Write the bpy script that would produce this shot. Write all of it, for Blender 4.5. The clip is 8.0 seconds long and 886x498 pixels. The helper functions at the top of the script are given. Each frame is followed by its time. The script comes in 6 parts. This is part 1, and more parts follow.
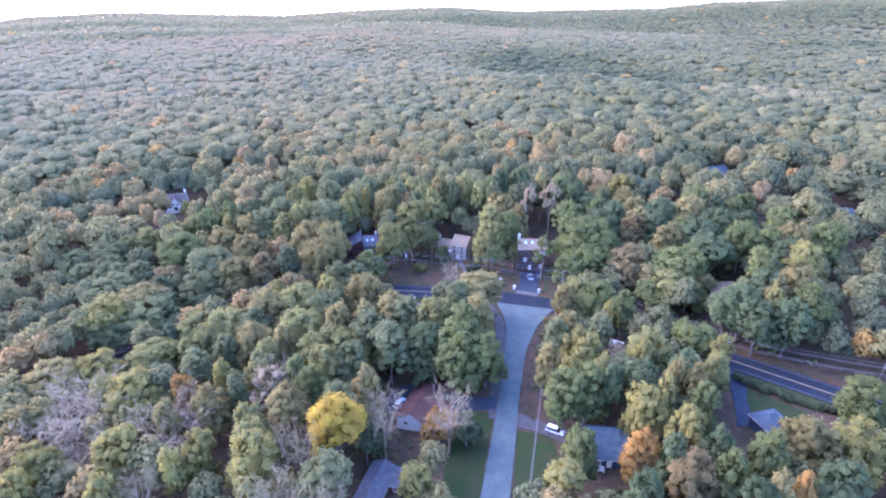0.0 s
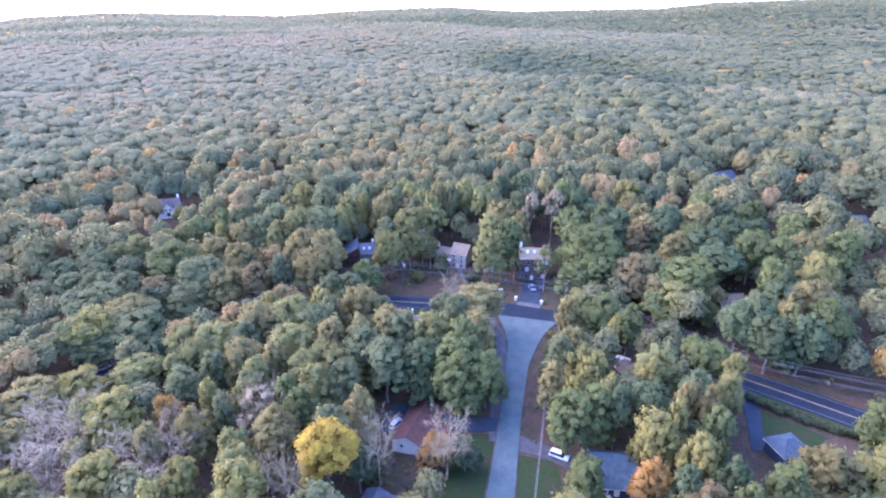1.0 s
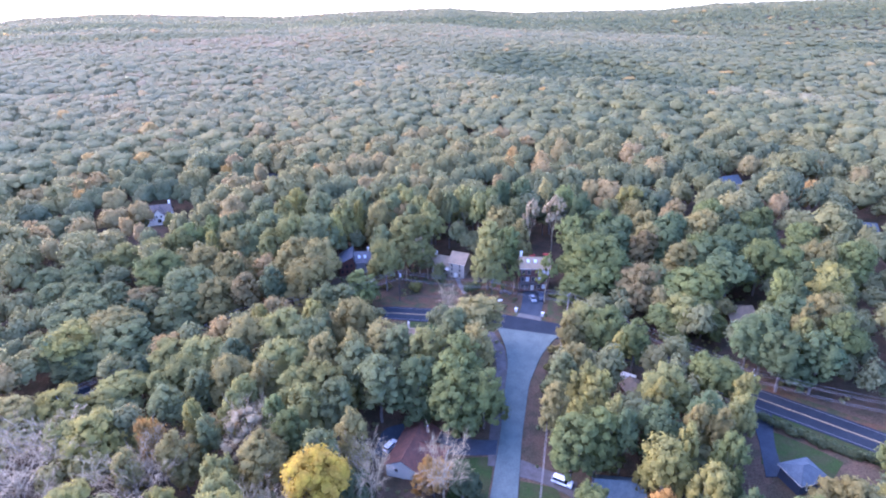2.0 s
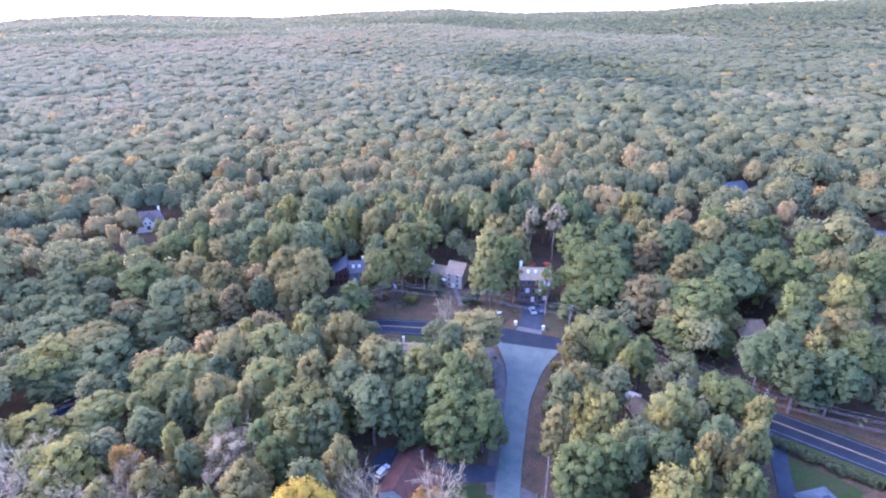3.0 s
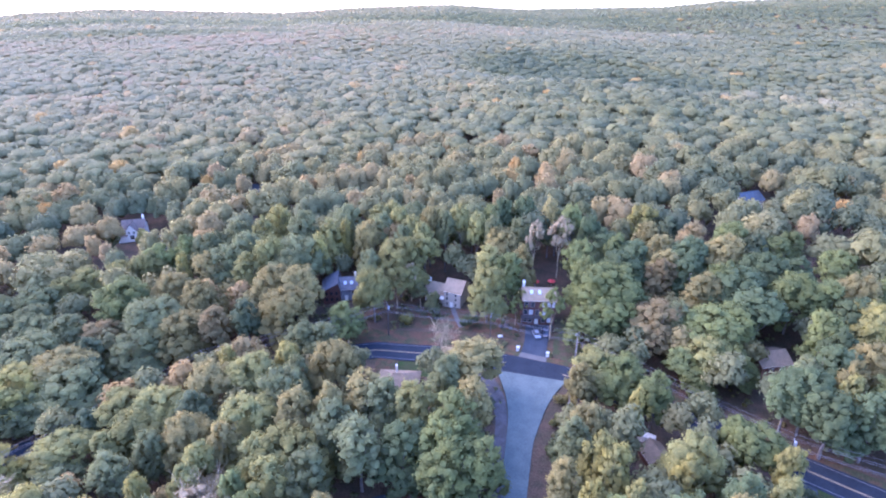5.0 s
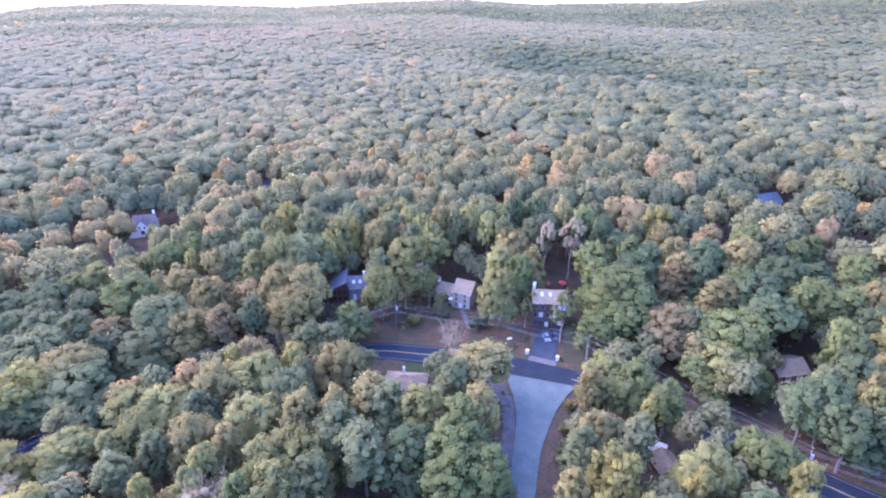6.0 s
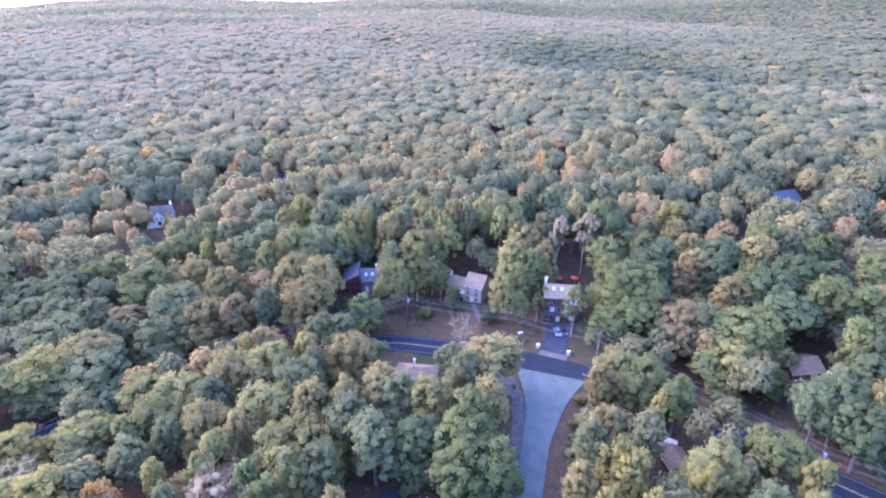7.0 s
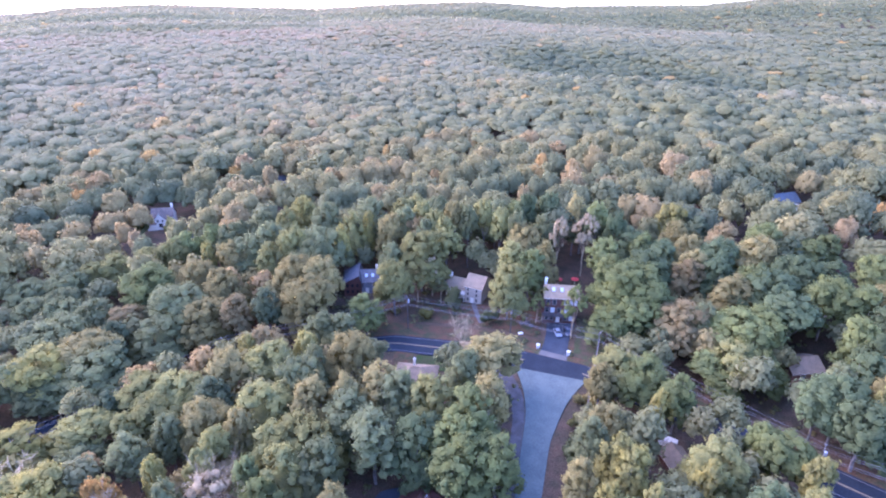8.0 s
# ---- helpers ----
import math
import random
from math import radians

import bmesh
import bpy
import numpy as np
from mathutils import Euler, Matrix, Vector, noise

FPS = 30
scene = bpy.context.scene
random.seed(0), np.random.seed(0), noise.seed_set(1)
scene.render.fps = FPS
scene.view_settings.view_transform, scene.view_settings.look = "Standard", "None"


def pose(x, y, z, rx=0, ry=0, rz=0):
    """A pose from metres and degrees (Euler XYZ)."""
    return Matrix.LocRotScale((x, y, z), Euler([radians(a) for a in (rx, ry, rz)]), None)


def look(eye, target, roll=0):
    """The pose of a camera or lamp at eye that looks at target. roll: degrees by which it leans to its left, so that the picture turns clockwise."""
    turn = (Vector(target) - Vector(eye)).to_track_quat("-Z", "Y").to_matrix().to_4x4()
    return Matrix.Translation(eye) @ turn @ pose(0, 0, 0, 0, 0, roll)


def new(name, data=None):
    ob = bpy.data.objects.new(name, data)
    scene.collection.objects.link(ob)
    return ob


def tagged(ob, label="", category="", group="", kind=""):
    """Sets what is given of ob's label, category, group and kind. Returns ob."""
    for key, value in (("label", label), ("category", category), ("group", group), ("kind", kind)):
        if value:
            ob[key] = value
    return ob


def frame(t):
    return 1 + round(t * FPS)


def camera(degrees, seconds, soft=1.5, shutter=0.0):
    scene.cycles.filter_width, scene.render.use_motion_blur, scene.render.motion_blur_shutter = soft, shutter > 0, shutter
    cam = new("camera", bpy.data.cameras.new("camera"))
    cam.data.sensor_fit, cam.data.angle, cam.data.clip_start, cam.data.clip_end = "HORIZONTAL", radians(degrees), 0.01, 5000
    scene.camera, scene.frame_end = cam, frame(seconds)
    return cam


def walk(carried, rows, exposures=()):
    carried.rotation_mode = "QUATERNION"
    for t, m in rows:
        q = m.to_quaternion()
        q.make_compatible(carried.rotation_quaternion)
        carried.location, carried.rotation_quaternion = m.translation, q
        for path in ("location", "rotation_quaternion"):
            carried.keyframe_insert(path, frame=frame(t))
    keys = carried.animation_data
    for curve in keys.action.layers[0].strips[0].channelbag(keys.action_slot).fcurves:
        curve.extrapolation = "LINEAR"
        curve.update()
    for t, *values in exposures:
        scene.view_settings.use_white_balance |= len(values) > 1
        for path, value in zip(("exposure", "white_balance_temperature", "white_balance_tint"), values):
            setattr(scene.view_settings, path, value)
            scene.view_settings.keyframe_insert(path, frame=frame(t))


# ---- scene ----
cam = camera(76.8, 8.0, soft=2.05)
METRES, EYE, TILT, LEAN, TURN = 46.0, 102.6, -25.2, 0.0, 0.0
ROWS = [
    (0.0, 0.0, 0.0, 0.0, 0.0, 0.0, -0.0),
    (0.5, 0.0076, 0.0811, 0.0377, 0.03, 0.01, -0.02),
    (1.0, 0.0165, 0.162, 0.0748, 0.1, 0.01, -0.06),
    (1.5, 0.0245, 0.2371, 0.1091, 0.1, 0.04, -0.04),
    (3.0, 0.0507, 0.4792, 0.2183, -0.02, 0.12, -0.0),
    (3.5, 0.059, 0.5595, 0.2585, -0.03, 0.06, -0.05),
    (4.0, 0.0668, 0.6385, 0.2982, -0.05, 0.0, -0.07),
    (4.5, 0.0736, 0.7121, 0.338, -0.12, -0.03, -0.13),
    (6.0, 0.0941, 0.8222, 0.4091, 1.34, -0.74, -0.98),
    (6.5, 0.0979, 0.8246, 0.4059, 1.84, -0.76, -1.24),
    (7.0, 0.1081, 0.8157, 0.3908, 2.78, -1.19, -1.67),
    (7.5, 0.1155, 0.8005, 0.3696, 3.24, -0.86, -1.82),
    (8.0, 0.1131, 0.8063, 0.3489, 2.85, -0.52, -1.73),
]
walk(cam, [(t, pose(0, 0, EYE, TILT, LEAN, TURN) @ pose(METRES * x, METRES * y, METRES * z, 90 + pitch, roll, yaw)) for t, x, y, z, yaw, pitch, roll in ROWS], exposures=[(0.0, 3.34, 5010, 43), (4.5, 3.35, 5010, 43), (6.0, 3.48, 5080, 49), (8.0, 3.42, 5080, 48)])

# ---- light: the sun stands low behind thin cloud, ahead and to the left of the flight ----
SUN_ELEV, SUN_AZ = 25.0, -62.0
world = bpy.data.worlds.new("dusk_sky")
scene.world = world
world.use_nodes = True
wn = world.node_tree
sky = wn.nodes.new("ShaderNodeTexSky")
sky.sky_type, sky.sun_disc = "NISHITA", False
sky.sun_elevation, sky.sun_rotation = radians(SUN_ELEV), radians(SUN_AZ)
sky.air_density, sky.dust_density, sky.ozone_density = 1.0, 1.0, 1.5
wn.links.new(sky.outputs["Color"], wn.nodes["Background"].inputs["Color"])
wn.nodes["Background"].inputs["Strength"].default_value = 0.15
sun = new("sun", bpy.data.lights.new("sun", "SUN"))
sun.data.energy, sun.data.angle, sun.data.color = 0.55, radians(90), (1.0, 0.8, 0.45)
sx, sy = math.sin(radians(SUN_AZ)), math.cos(radians(SUN_AZ))
sun.matrix_world = look((0, 0, 200), (-sx * 100, -sy * 100, 200 - 100 * math.tan(radians(SUN_ELEV))))

# ---- materials ----
def material(name, base, rough=0.8, vary=0.25, size=1.0, second=None, bump=0.0, metal=0.0, spec=0.3, through_light=0.0, per_object=0.0, per_island=0.0, fine=8.0, sheen=0.0):
    """A surface of two noises: broad patches towards the second colour, and a fine grain."""
    m = bpy.data.materials.new(name)
    m.use_nodes = True
    n, l = m.node_tree.nodes, m.node_tree.links
    b = n["Principled BSDF"]
    b.inputs["Roughness"].default_value, b.inputs["Metallic"].default_value = rough, metal
    b.inputs["Specular IOR Level"].default_value = spec
    b.inputs["Sheen Weight"].default_value, b.inputs["Sheen Roughness"].default_value = sheen, 0.5
    b.inputs["Sheen Tint"].default_value = (0.85, 0.9, 1.0, 1)
    pos = n.new("ShaderNodeNewGeometry")
    broad, grain = n.new("ShaderNodeTexNoise"), n.new("ShaderNodeTexNoise")
    broad.inputs["Scale"].default_value, grain.inputs["Scale"].default_value = 1.0 / size, fine / size
    for q in (broad, grain):
        q.inputs["Detail"].default_value = 3.0
        l.new(pos.outputs["Position"], q.inputs["Vector"])
    mix = n.new("ShaderNodeMix")
    mix.data_type = "RGBA"
    second = second or tuple(c * (1 - vary) for c in base)
    mix.inputs["A"].default_value, mix.inputs["B"].default_value = (*base, 1), (*second, 1)
    sharp = n.new("ShaderNodeMapRange")
    sharp.inputs["From Min"].default_value, sharp.inputs["From Max"].default_value = 0.38, 0.62
    l.new(broad.outputs["Fac"], sharp.inputs["Value"])
    l.new(sharp.outputs["Result"], mix.inputs["Factor"])
    hsv = n.new("ShaderNodeHueSaturation")
    l.new(mix.outputs["Result"], hsv.inputs["Color"])
    value = n.new("ShaderNodeMapRange")
    value.inputs["From Min"].default_value, value.inputs["From Max"].default_value = 0.3, 0.7
    value.inputs["To Min"].default_value, value.inputs["To Max"].default_value = 1 - vary, 1 + vary
    l.new(grain.outputs["Fac"], value.inputs["Value"])
    out = value.outputs["Result"]
    for amount, source, socket in ((per_object, "ShaderNodeObjectInfo", "Random"), (per_island, "ShaderNodeNewGeometry", "Random Per Island")):
        if amount:
            r, mr, mul = n.new(source), n.new("ShaderNodeMapRange"), n.new("ShaderNodeMath")
            mr.inputs["To Min"].default_value, mr.inputs["To Max"].default_value = 1 - amount, 1 + amount
            mul.operation = "MULTIPLY"
            l.new(r.outputs[socket], mr.inputs["Value"])
            l.new(out, mul.inputs[0])
            l.new(mr.outputs["Result"], mul.inputs[1])
            out = mul.outputs["Value"]
    l.new(out, hsv.inputs["Value"])
    l.new(hsv.outputs["Color"], b.inputs["Base Color"])
    if bump:
        bp = n.new("ShaderNodeBump")
        bp.inputs["Strength"].default_value, bp.inputs["Distance"].default_value = bump, 0.1 * size
        l.new(grain.outputs["Fac"], bp.inputs["Height"])
        l.new(bp.outputs["Normal"], b.inputs["Normal"])
    if through_light:
        tr, mx = n.new("ShaderNodeBsdfTranslucent"), n.new("ShaderNodeMixShader")
        mx.inputs["Fac"].default_value = through_light
        l.new(hsv.outputs["Color"], tr.inputs["Color"])
        l.new(b.outputs["BSDF"], mx.inputs[1])
        l.new(tr.outputs["BSDF"], mx.inputs[2])
        l.new(mx.outputs["Shader"], n["Material Output"].inputs["Surface"])
    return m


def foliage(name, base, second, per_object=0.2, per_island=0.17):
    return material(name, base, 0.8, 0.18, 2.6, second, spec=0.04, through_light=0.52, per_object=per_object, per_island=per_island, fine=5.0)


LEAF = {
    "green": foliage("green_leaves", (0.197, 0.200, 0.081), (0.166, 0.178, 0.081)),
    "dark": foliage("dark_green_leaves", (0.139, 0.155, 0.072), (0.119, 0.141, 0.072)),
    "light": foliage("yellowing_leaves", (0.285, 0.252, 0.080), (0.218, 0.213, 0.080)),
    "deep": foliage("deep_green_leaves", (0.127, 0.152, 0.063), (0.110, 0.136, 0.063)),
    "lime": foliage("lime_green_leaves", (0.199, 0.208, 0.066), (0.157, 0.176, 0.066)),
    "rust": foliage("salmon_brown_leaves", (0.278, 0.200, 0.084), (0.219, 0.180, 0.080)),
    "yellow": foliage("yellow_leaves", (0.330, 0.275, 0.075), (0.245, 0.225, 0.078)),
    "bright": foliage("bright_yellow_leaves", (0.47, 0.34, 0.05), (0.39, 0.26, 0.05), 0.05),
    "orange": foliage("orange_leaves", (0.42, 0.23, 0.06), (0.32, 0.195, 0.062)),
    "tan": foliage("tan_leaves", (0.308, 0.246, 0.086), (0.236, 0.204, 0.08)),
    "pink": foliage("thin_brown_leaves", (0.42, 0.33, 0.19), (0.34, 0.275, 0.16)),
}


def woods_leaves(name, full, haze_and_twigs, vary=0.2, per_island=0.14):
    """Leaves of the joined woods: each tree's tone runs from dark green through olive to tan and orange; a second,
    paler set of tones paints distance haze and bare twigs into the colour.
    """
    m = material(name, (0.1, 0.1, 0.1), 0.8, vary, 3.0, (0.1, 0.1, 0.1), spec=0.04, through_light=0.52, per_island=per_island, fine=4.0)
    n, l = m.node_tree.nodes, m.node_tree.links
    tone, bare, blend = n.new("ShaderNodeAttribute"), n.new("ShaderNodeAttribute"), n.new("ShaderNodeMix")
    tone.attribute_name, bare.attribute_name, blend.data_type = "tone", "haze_and_twigs", "RGBA"
    for socket, tones in (("A", full), ("B", haze_and_twigs)):
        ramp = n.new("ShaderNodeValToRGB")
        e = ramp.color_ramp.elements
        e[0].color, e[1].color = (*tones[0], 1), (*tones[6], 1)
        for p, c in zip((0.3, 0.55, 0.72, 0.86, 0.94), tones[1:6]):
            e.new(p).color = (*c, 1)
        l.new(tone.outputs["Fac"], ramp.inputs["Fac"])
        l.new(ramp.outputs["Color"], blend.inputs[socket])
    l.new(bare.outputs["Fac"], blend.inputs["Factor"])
    hsv = [q for q in n if q.bl_idname == "ShaderNodeHueSaturation"][0]
    l.new(blend.outputs["Result"], hsv.inputs["Color"])
    return m


# leaf tones, then the paler set that carries distance haze and bare twigs
WOODS_TONES = (((0.135, 0.148, 0.082), (0.186, 0.188, 0.092), (0.244, 0.222, 0.098), (0.3, 0.252, 0.108), (0.345, 0.243, 0.111), (0.455, 0.299, 0.098), (0.46, 0.28, 0.09)),
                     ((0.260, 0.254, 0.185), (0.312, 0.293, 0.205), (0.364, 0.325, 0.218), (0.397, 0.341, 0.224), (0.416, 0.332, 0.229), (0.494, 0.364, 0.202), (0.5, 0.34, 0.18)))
WOODS = woods_leaves("mixed_woods_leaves", *[[(r, g, 0.93 * b) for r, g, b in tones] for tones in WOODS_TONES])
WOODS_FAR = woods_leaves("far_woods_leaves", *[[(r, g, 0.93 * b) for r, g, b in tones] for tones in WOODS_TONES], 0.1, 0.06)
BARK = material("grey_brown_bark", (0.17, 0.145, 0.125), 0.9, 0.3, 0.8, bump=0.5)
PALE_BARK = material("pale_bare_bark", (0.4, 0.315, 0.19), 0.85, 0.2, 0.8, (0.24, 0.18, 0.11))
LITTER = material("leaf_litter_ground", (0.105, 0.068, 0.044), 0.95, 0.35, 4.0, (0.07, 0.056, 0.034), bump=0.6, fine=12, spec=0.05)
GRASS = material("mown_grass", (0.036, 0.058, 0.018), 0.9, 0.3, 3.0, (0.05, 0.054, 0.024), bump=0.5, fine=14, spec=0.05)
VERGE = material("red_brown_verge", (0.112, 0.061, 0.036), 0.95, 0.35, 3.0, (0.06, 0.06, 0.03), bump=0.5, fine=10, spec=0.05)
ASPHALT_OLD = material("worn_grey_asphalt", (0.11, 0.132, 0.12), 0.9, 0.16, 3.5, (0.092, 0.112, 0.103), bump=0.2, fine=10, spec=0.15)
ASPHALT = material("dark_asphalt", (0.026, 0.032, 0.041), 0.88, 0.15, 5.0, (0.021, 0.026, 0.034), bump=0.2, fine=12, spec=0.1)
DRIVE = material("blue_grey_driveway_asphalt", (0.052, 0.06, 0.072), 0.88, 0.15, 3.0, (0.042, 0.05, 0.061), bump=0.2, fine=12, spec=0.12)
THIN_GRASS = material("thin_leaf_strewn_grass", (0.06, 0.07, 0.032), 0.9, 0.3, 2.0, (0.085, 0.062, 0.04), bump=0.5, fine=12, spec=0.05)
GRAVEL = material("gravel_drive", (0.11, 0.096, 0.088), 0.95, 0.2, 2.0, (0.078, 0.067, 0.06), bump=0.4, fine=10)
CONCRETE = material("pale_concrete", (0.12, 0.112, 0.1), 0.9, 0.12, 2.0, bump=0.2)
PAINT_LINE = material("faded_road_paint", (0.36, 0.27, 0.15), 0.8, 0.2, 1.0)
WHITE_LINE = material("white_road_paint", (0.19, 0.19, 0.2), 0.8, 0.2, 1.0)
WHITE = material("white_paint", (0.74, 0.68, 0.58), 0.6, 0.06, 1.5)
CREAM = material("cream_siding", (0.43, 0.355, 0.275), 0.75, 0.08, 2.0)
GREY_SIDING = material("grey_siding", (0.22, 0.22, 0.235), 0.75, 0.08, 2.0)
BROWN_SIDING = material("dark_brown_siding", (0.1, 0.045, 0.034), 0.8, 0.15, 2.0)
ROOF_BROWN = material("red_brown_shingles", (0.17, 0.08, 0.056), 0.9, 0.2, 1.4, (0.13, 0.066, 0.05), bump=0.3, fine=6, spec=0.12)
ROOF_TAN = material("tan_shingles", (0.27, 0.19, 0.12), 0.9, 0.15, 1.4, (0.22, 0.16, 0.1), bump=0.3, fine=6, spec=0.12)
ROOF_GREY = material("grey_shingles", (0.14, 0.135, 0.14), 0.9, 0.15, 1.4, (0.11, 0.106, 0.11), bump=0.3, fine=6, spec=0.12)
ROOF_BLUE = material("blue_grey_shingles", (0.112, 0.142, 0.15), 0.85, 0.2, 1.4, (0.085, 0.11, 0.12), bump=0.3, fine=6, spec=0.12)
ROOF_MAUVE = material("mauve_grey_shingles", (0.155, 0.118, 0.095), 0.9, 0.15, 1.4, (0.12, 0.094, 0.078), bump=0.3, fine=6, spec=0.12)
ROOF_PALE = material("pale_blue_shingles", (0.1, 0.118, 0.132), 0.85, 0.15, 1.4, (0.082, 0.098, 0.112), bump=0.3, fine=6, spec=0.12)
TRIM_GREY = material("weathered_grey_trim", (0.3, 0.27, 0.25), 0.7, 0.12, 1.0)
BLIND = material("pale_drawn_blinds", (0.5, 0.48, 0.46), 0.7, 0.1, 0.6)
GLASS = material("dark_window_glass", (0.02, 0.025, 0.03), 0.06, 0.0, 1.0, spec=0.8)
SKYLIGHT = material("pale_skylight_glass", (0.45, 0.5, 0.55), 0.1, 0.0, 1.0, spec=0.8)
WOOD_POLE = material("weathered_pole_wood", (0.085, 0.075, 0.07), 0.9, 0.2, 0.7)
METAL_GREY = material("grey_metal", (0.5, 0.52, 0.55), 0.4, 0.05, 1.0, metal=0.5)
CABLE = material("grey_cable", (0.2, 0.195, 0.2), 0.6, 0.0, 1.0)
COMM_CABLE = material("weathered_brown_cable", (0.24, 0.215, 0.2), 0.8, 0.1, 1.0)
NAVY = material("dark_blue_siding", (0.045, 0.06, 0.095), 0.75, 0.1, 2.0)
RUBBER = material("black_rubber", (0.02, 0.02, 0.02), 0.8, 0.0, 1.0)
RED = material("red_plastic", (0.55, 0.06, 0.05), 0.5, 0.1, 1.0)
BLUE = material("blue_tarpaulin", (0.05, 0.16, 0.42), 0.5, 0.1, 1.0)
BRICK = material("brown_chimney_brick", (0.26, 0.17, 0.14), 0.9, 0.2, 0.6, bump=0.3)
STONE = material("painted_white_stone", (0.66, 0.64, 0.61), 0.8, 0.1, 0.8)
CAR_WHITE = material("white_car_paint", (0.8, 0.8, 0.82), 0.25, 0.0, 1.0, spec=0.6)
CAR_DARK = material("dark_blue_car_paint", (0.05, 0.06, 0.09), 0.25, 0.0, 1.0, spec=0.6)
CAR_SILVER = material("silver_car_paint", (0.3, 0.32, 0.35), 0.3, 0.0, 1.0, metal=0.3)
LAMP_RED = material("red_lamp_glass", (0.4, 0.03, 0.02), 0.2, 0.0, 1.0)
LAMP_CLEAR = material("clear_lamp_glass", (0.7, 0.7, 0.7), 0.1, 0.0, 1.0)
GLOW = bpy.data.materials.new("orange_porch_light")
GLOW.use_nodes = True
GLOW.node_tree.nodes["Principled BSDF"].inputs["Emission Color"].default_value = (1.0, 0.45, 0.15, 1)
GLOW.node_tree.nodes["Principled BSDF"].inputs["Emission Strength"].default_value = 6.0

# ---- the lie of the land ----
EAST = ([-260, -140, -60, -10, 10, 25, 60, 85, 150, 260], [-8, -6, -4, -2.6, -0.6, 0, 1.6, 3.2, 9, 12])
NORTH = ([180, 300, 640, 720, 800, 1000, 1500, 1750, 2000], [0, 4, 6, -14, -12, 4, 4, -22, -14])


def eased(v, table, wide):
    return sum(np.interp(v + k * wide, *table) for k in (-1, -0.5, 0, 0.5, 1)) / 5


# the far ridge: its height over the junction by direction, in tenths of a radian from straight ahead
RIDGE = ([-9, -7, -6, -5, -3.6, -2.6, -1.6, 0, 1.2, 2.2, 3.4, 4.2, 6, 9], [-60, -46, -18, -8, -22, -30, -14, 2, -16, -8, 0, 26, 48, 56])


def along_crest(x, y):
    """Distance ahead, taken so that the crest before the valley is at one distance though it runs slantwise."""
    return np.hypot(x, y) * (1 + 0.72 * np.clip(np.arctan2(x, np.maximum(y, 1.0)), -0.4, 0.45))


def land(x, y):
    x, y = np.asarray(x, float), np.asarray(y, float)
    d, az = np.hypot(x, y), 10 * np.arctan2(x, np.maximum(y, 1.0))
    c = along_crest(x, y)
    near = eased(x, EAST, 10) - 2.7 * np.exp(-((x + 11) ** 2 + (y - 115) ** 2) / 150.0) + eased(c, NORTH, 25) * np.where(d > 500, 1, 0) + eased(y, NORTH, 12) * np.where(d > 500, 0, 1)
    ridge = np.interp(az, *RIDGE)
    k = np.clip((d - 700) / 1900, 0, 1)
    far = np.interp(c, NORTH[0], NORTH[1]) * (1 - k) + ridge * k * k * (3 - 2 * k)
    far = far - np.clip((d - 2750) / 600, 0, 1) * 140
    f = np.clip((d - 420) / 300, 0, 1)
    f = f * f * (3 - 2 * f)
    return near * (1 - f) + far * f


def ground(x, y):
    return float(land(x, y))


# ---- mesh helpers ----
def from_arrays(name, verts, faces, mat, smooth=False, tone=None):
    me = bpy.data.meshes.new(name)
    me.from_pydata(verts if isinstance(verts, list) else verts.tolist(), [], faces if isinstance(faces, list) else faces.tolist())
    me.materials.append(mat)
    if smooth:
        me.polygons.foreach_set("use_smooth", np.ones(len(me.polygons), bool))
    if tone is not None:
        me.attributes.new("tone", "FLOAT", "POINT").data.foreach_set("value", tone.astype(np.float32))
    me.update()
    return me


def tri_mesh(name, verts, tris, mat, tone=None, haze_and_twigs=None, soft=None):
    """A large triangle mesh from arrays; soft: shading normals after the leaf mass, turned upward in the woods to lift
    shade.
    """
    me = bpy.data.meshes.new(name)
    me.vertices.add(len(verts))
    me.vertices.foreach_set("co", verts.astype(np.float32).ravel())
    me.loops.add(len(tris) * 3)
    me.loops.foreach_set("vertex_index", tris.astype(np.int32).ravel())
    me.polygons.add(len(tris))
    me.polygons.foreach_set("loop_start", np.arange(0, len(tris) * 3, 3, dtype=np.int32))
    me.polygons.foreach_set("use_smooth", np.ones(len(tris), bool))
    if tone is not None:
        me.attributes.new("tone", "FLOAT", "POINT").data.foreach_set("value", tone.astype(np.float32))
    if haze_and_twigs is not None:
        me.attributes.new("haze_and_twigs", "FLOAT", "POINT").data.foreach_set("value", haze_and_twigs.astype(np.float32))
    me.materials.append(mat)
    me.update(calc_edges=True)
    if soft is not None:
        me.attributes.new("custom_normal", "FLOAT_VECTOR", "POINT").data.foreach_set("vector", soft.astype(np.float32).ravel())
    return me


def part(name, bm, mat, parent, label=""):
    me = bpy.data.meshes.new(name)
    bm.to_mesh(me)
    bm.free()
    me.materials.append(mat)
    ob = new(name, me)
    ob.parent = parent
    if label:
        tagged(ob, label)
    return ob


def box(bm, x0, y0, z0, x1, y1, z1, bevel=0.0):
    r = bmesh.ops.create_cube(bm, size=1.0, matrix=Matrix.LocRotScale(((x0 + x1) / 2, (y0 + y1) / 2, (z0 + z1) / 2), None, (x1 - x0, y1 - y0, z1 - z0)))
    if bevel:
        es = list({e for v in r["verts"] for e in v.link_edges})
        bmesh.ops.bevel(bm, geom=es, offset=bevel, segments=1, affect="EDGES", profile=0.5)
    return bm


def boxed(*a, **k):
    return box(bmesh.new(), *a, **k)


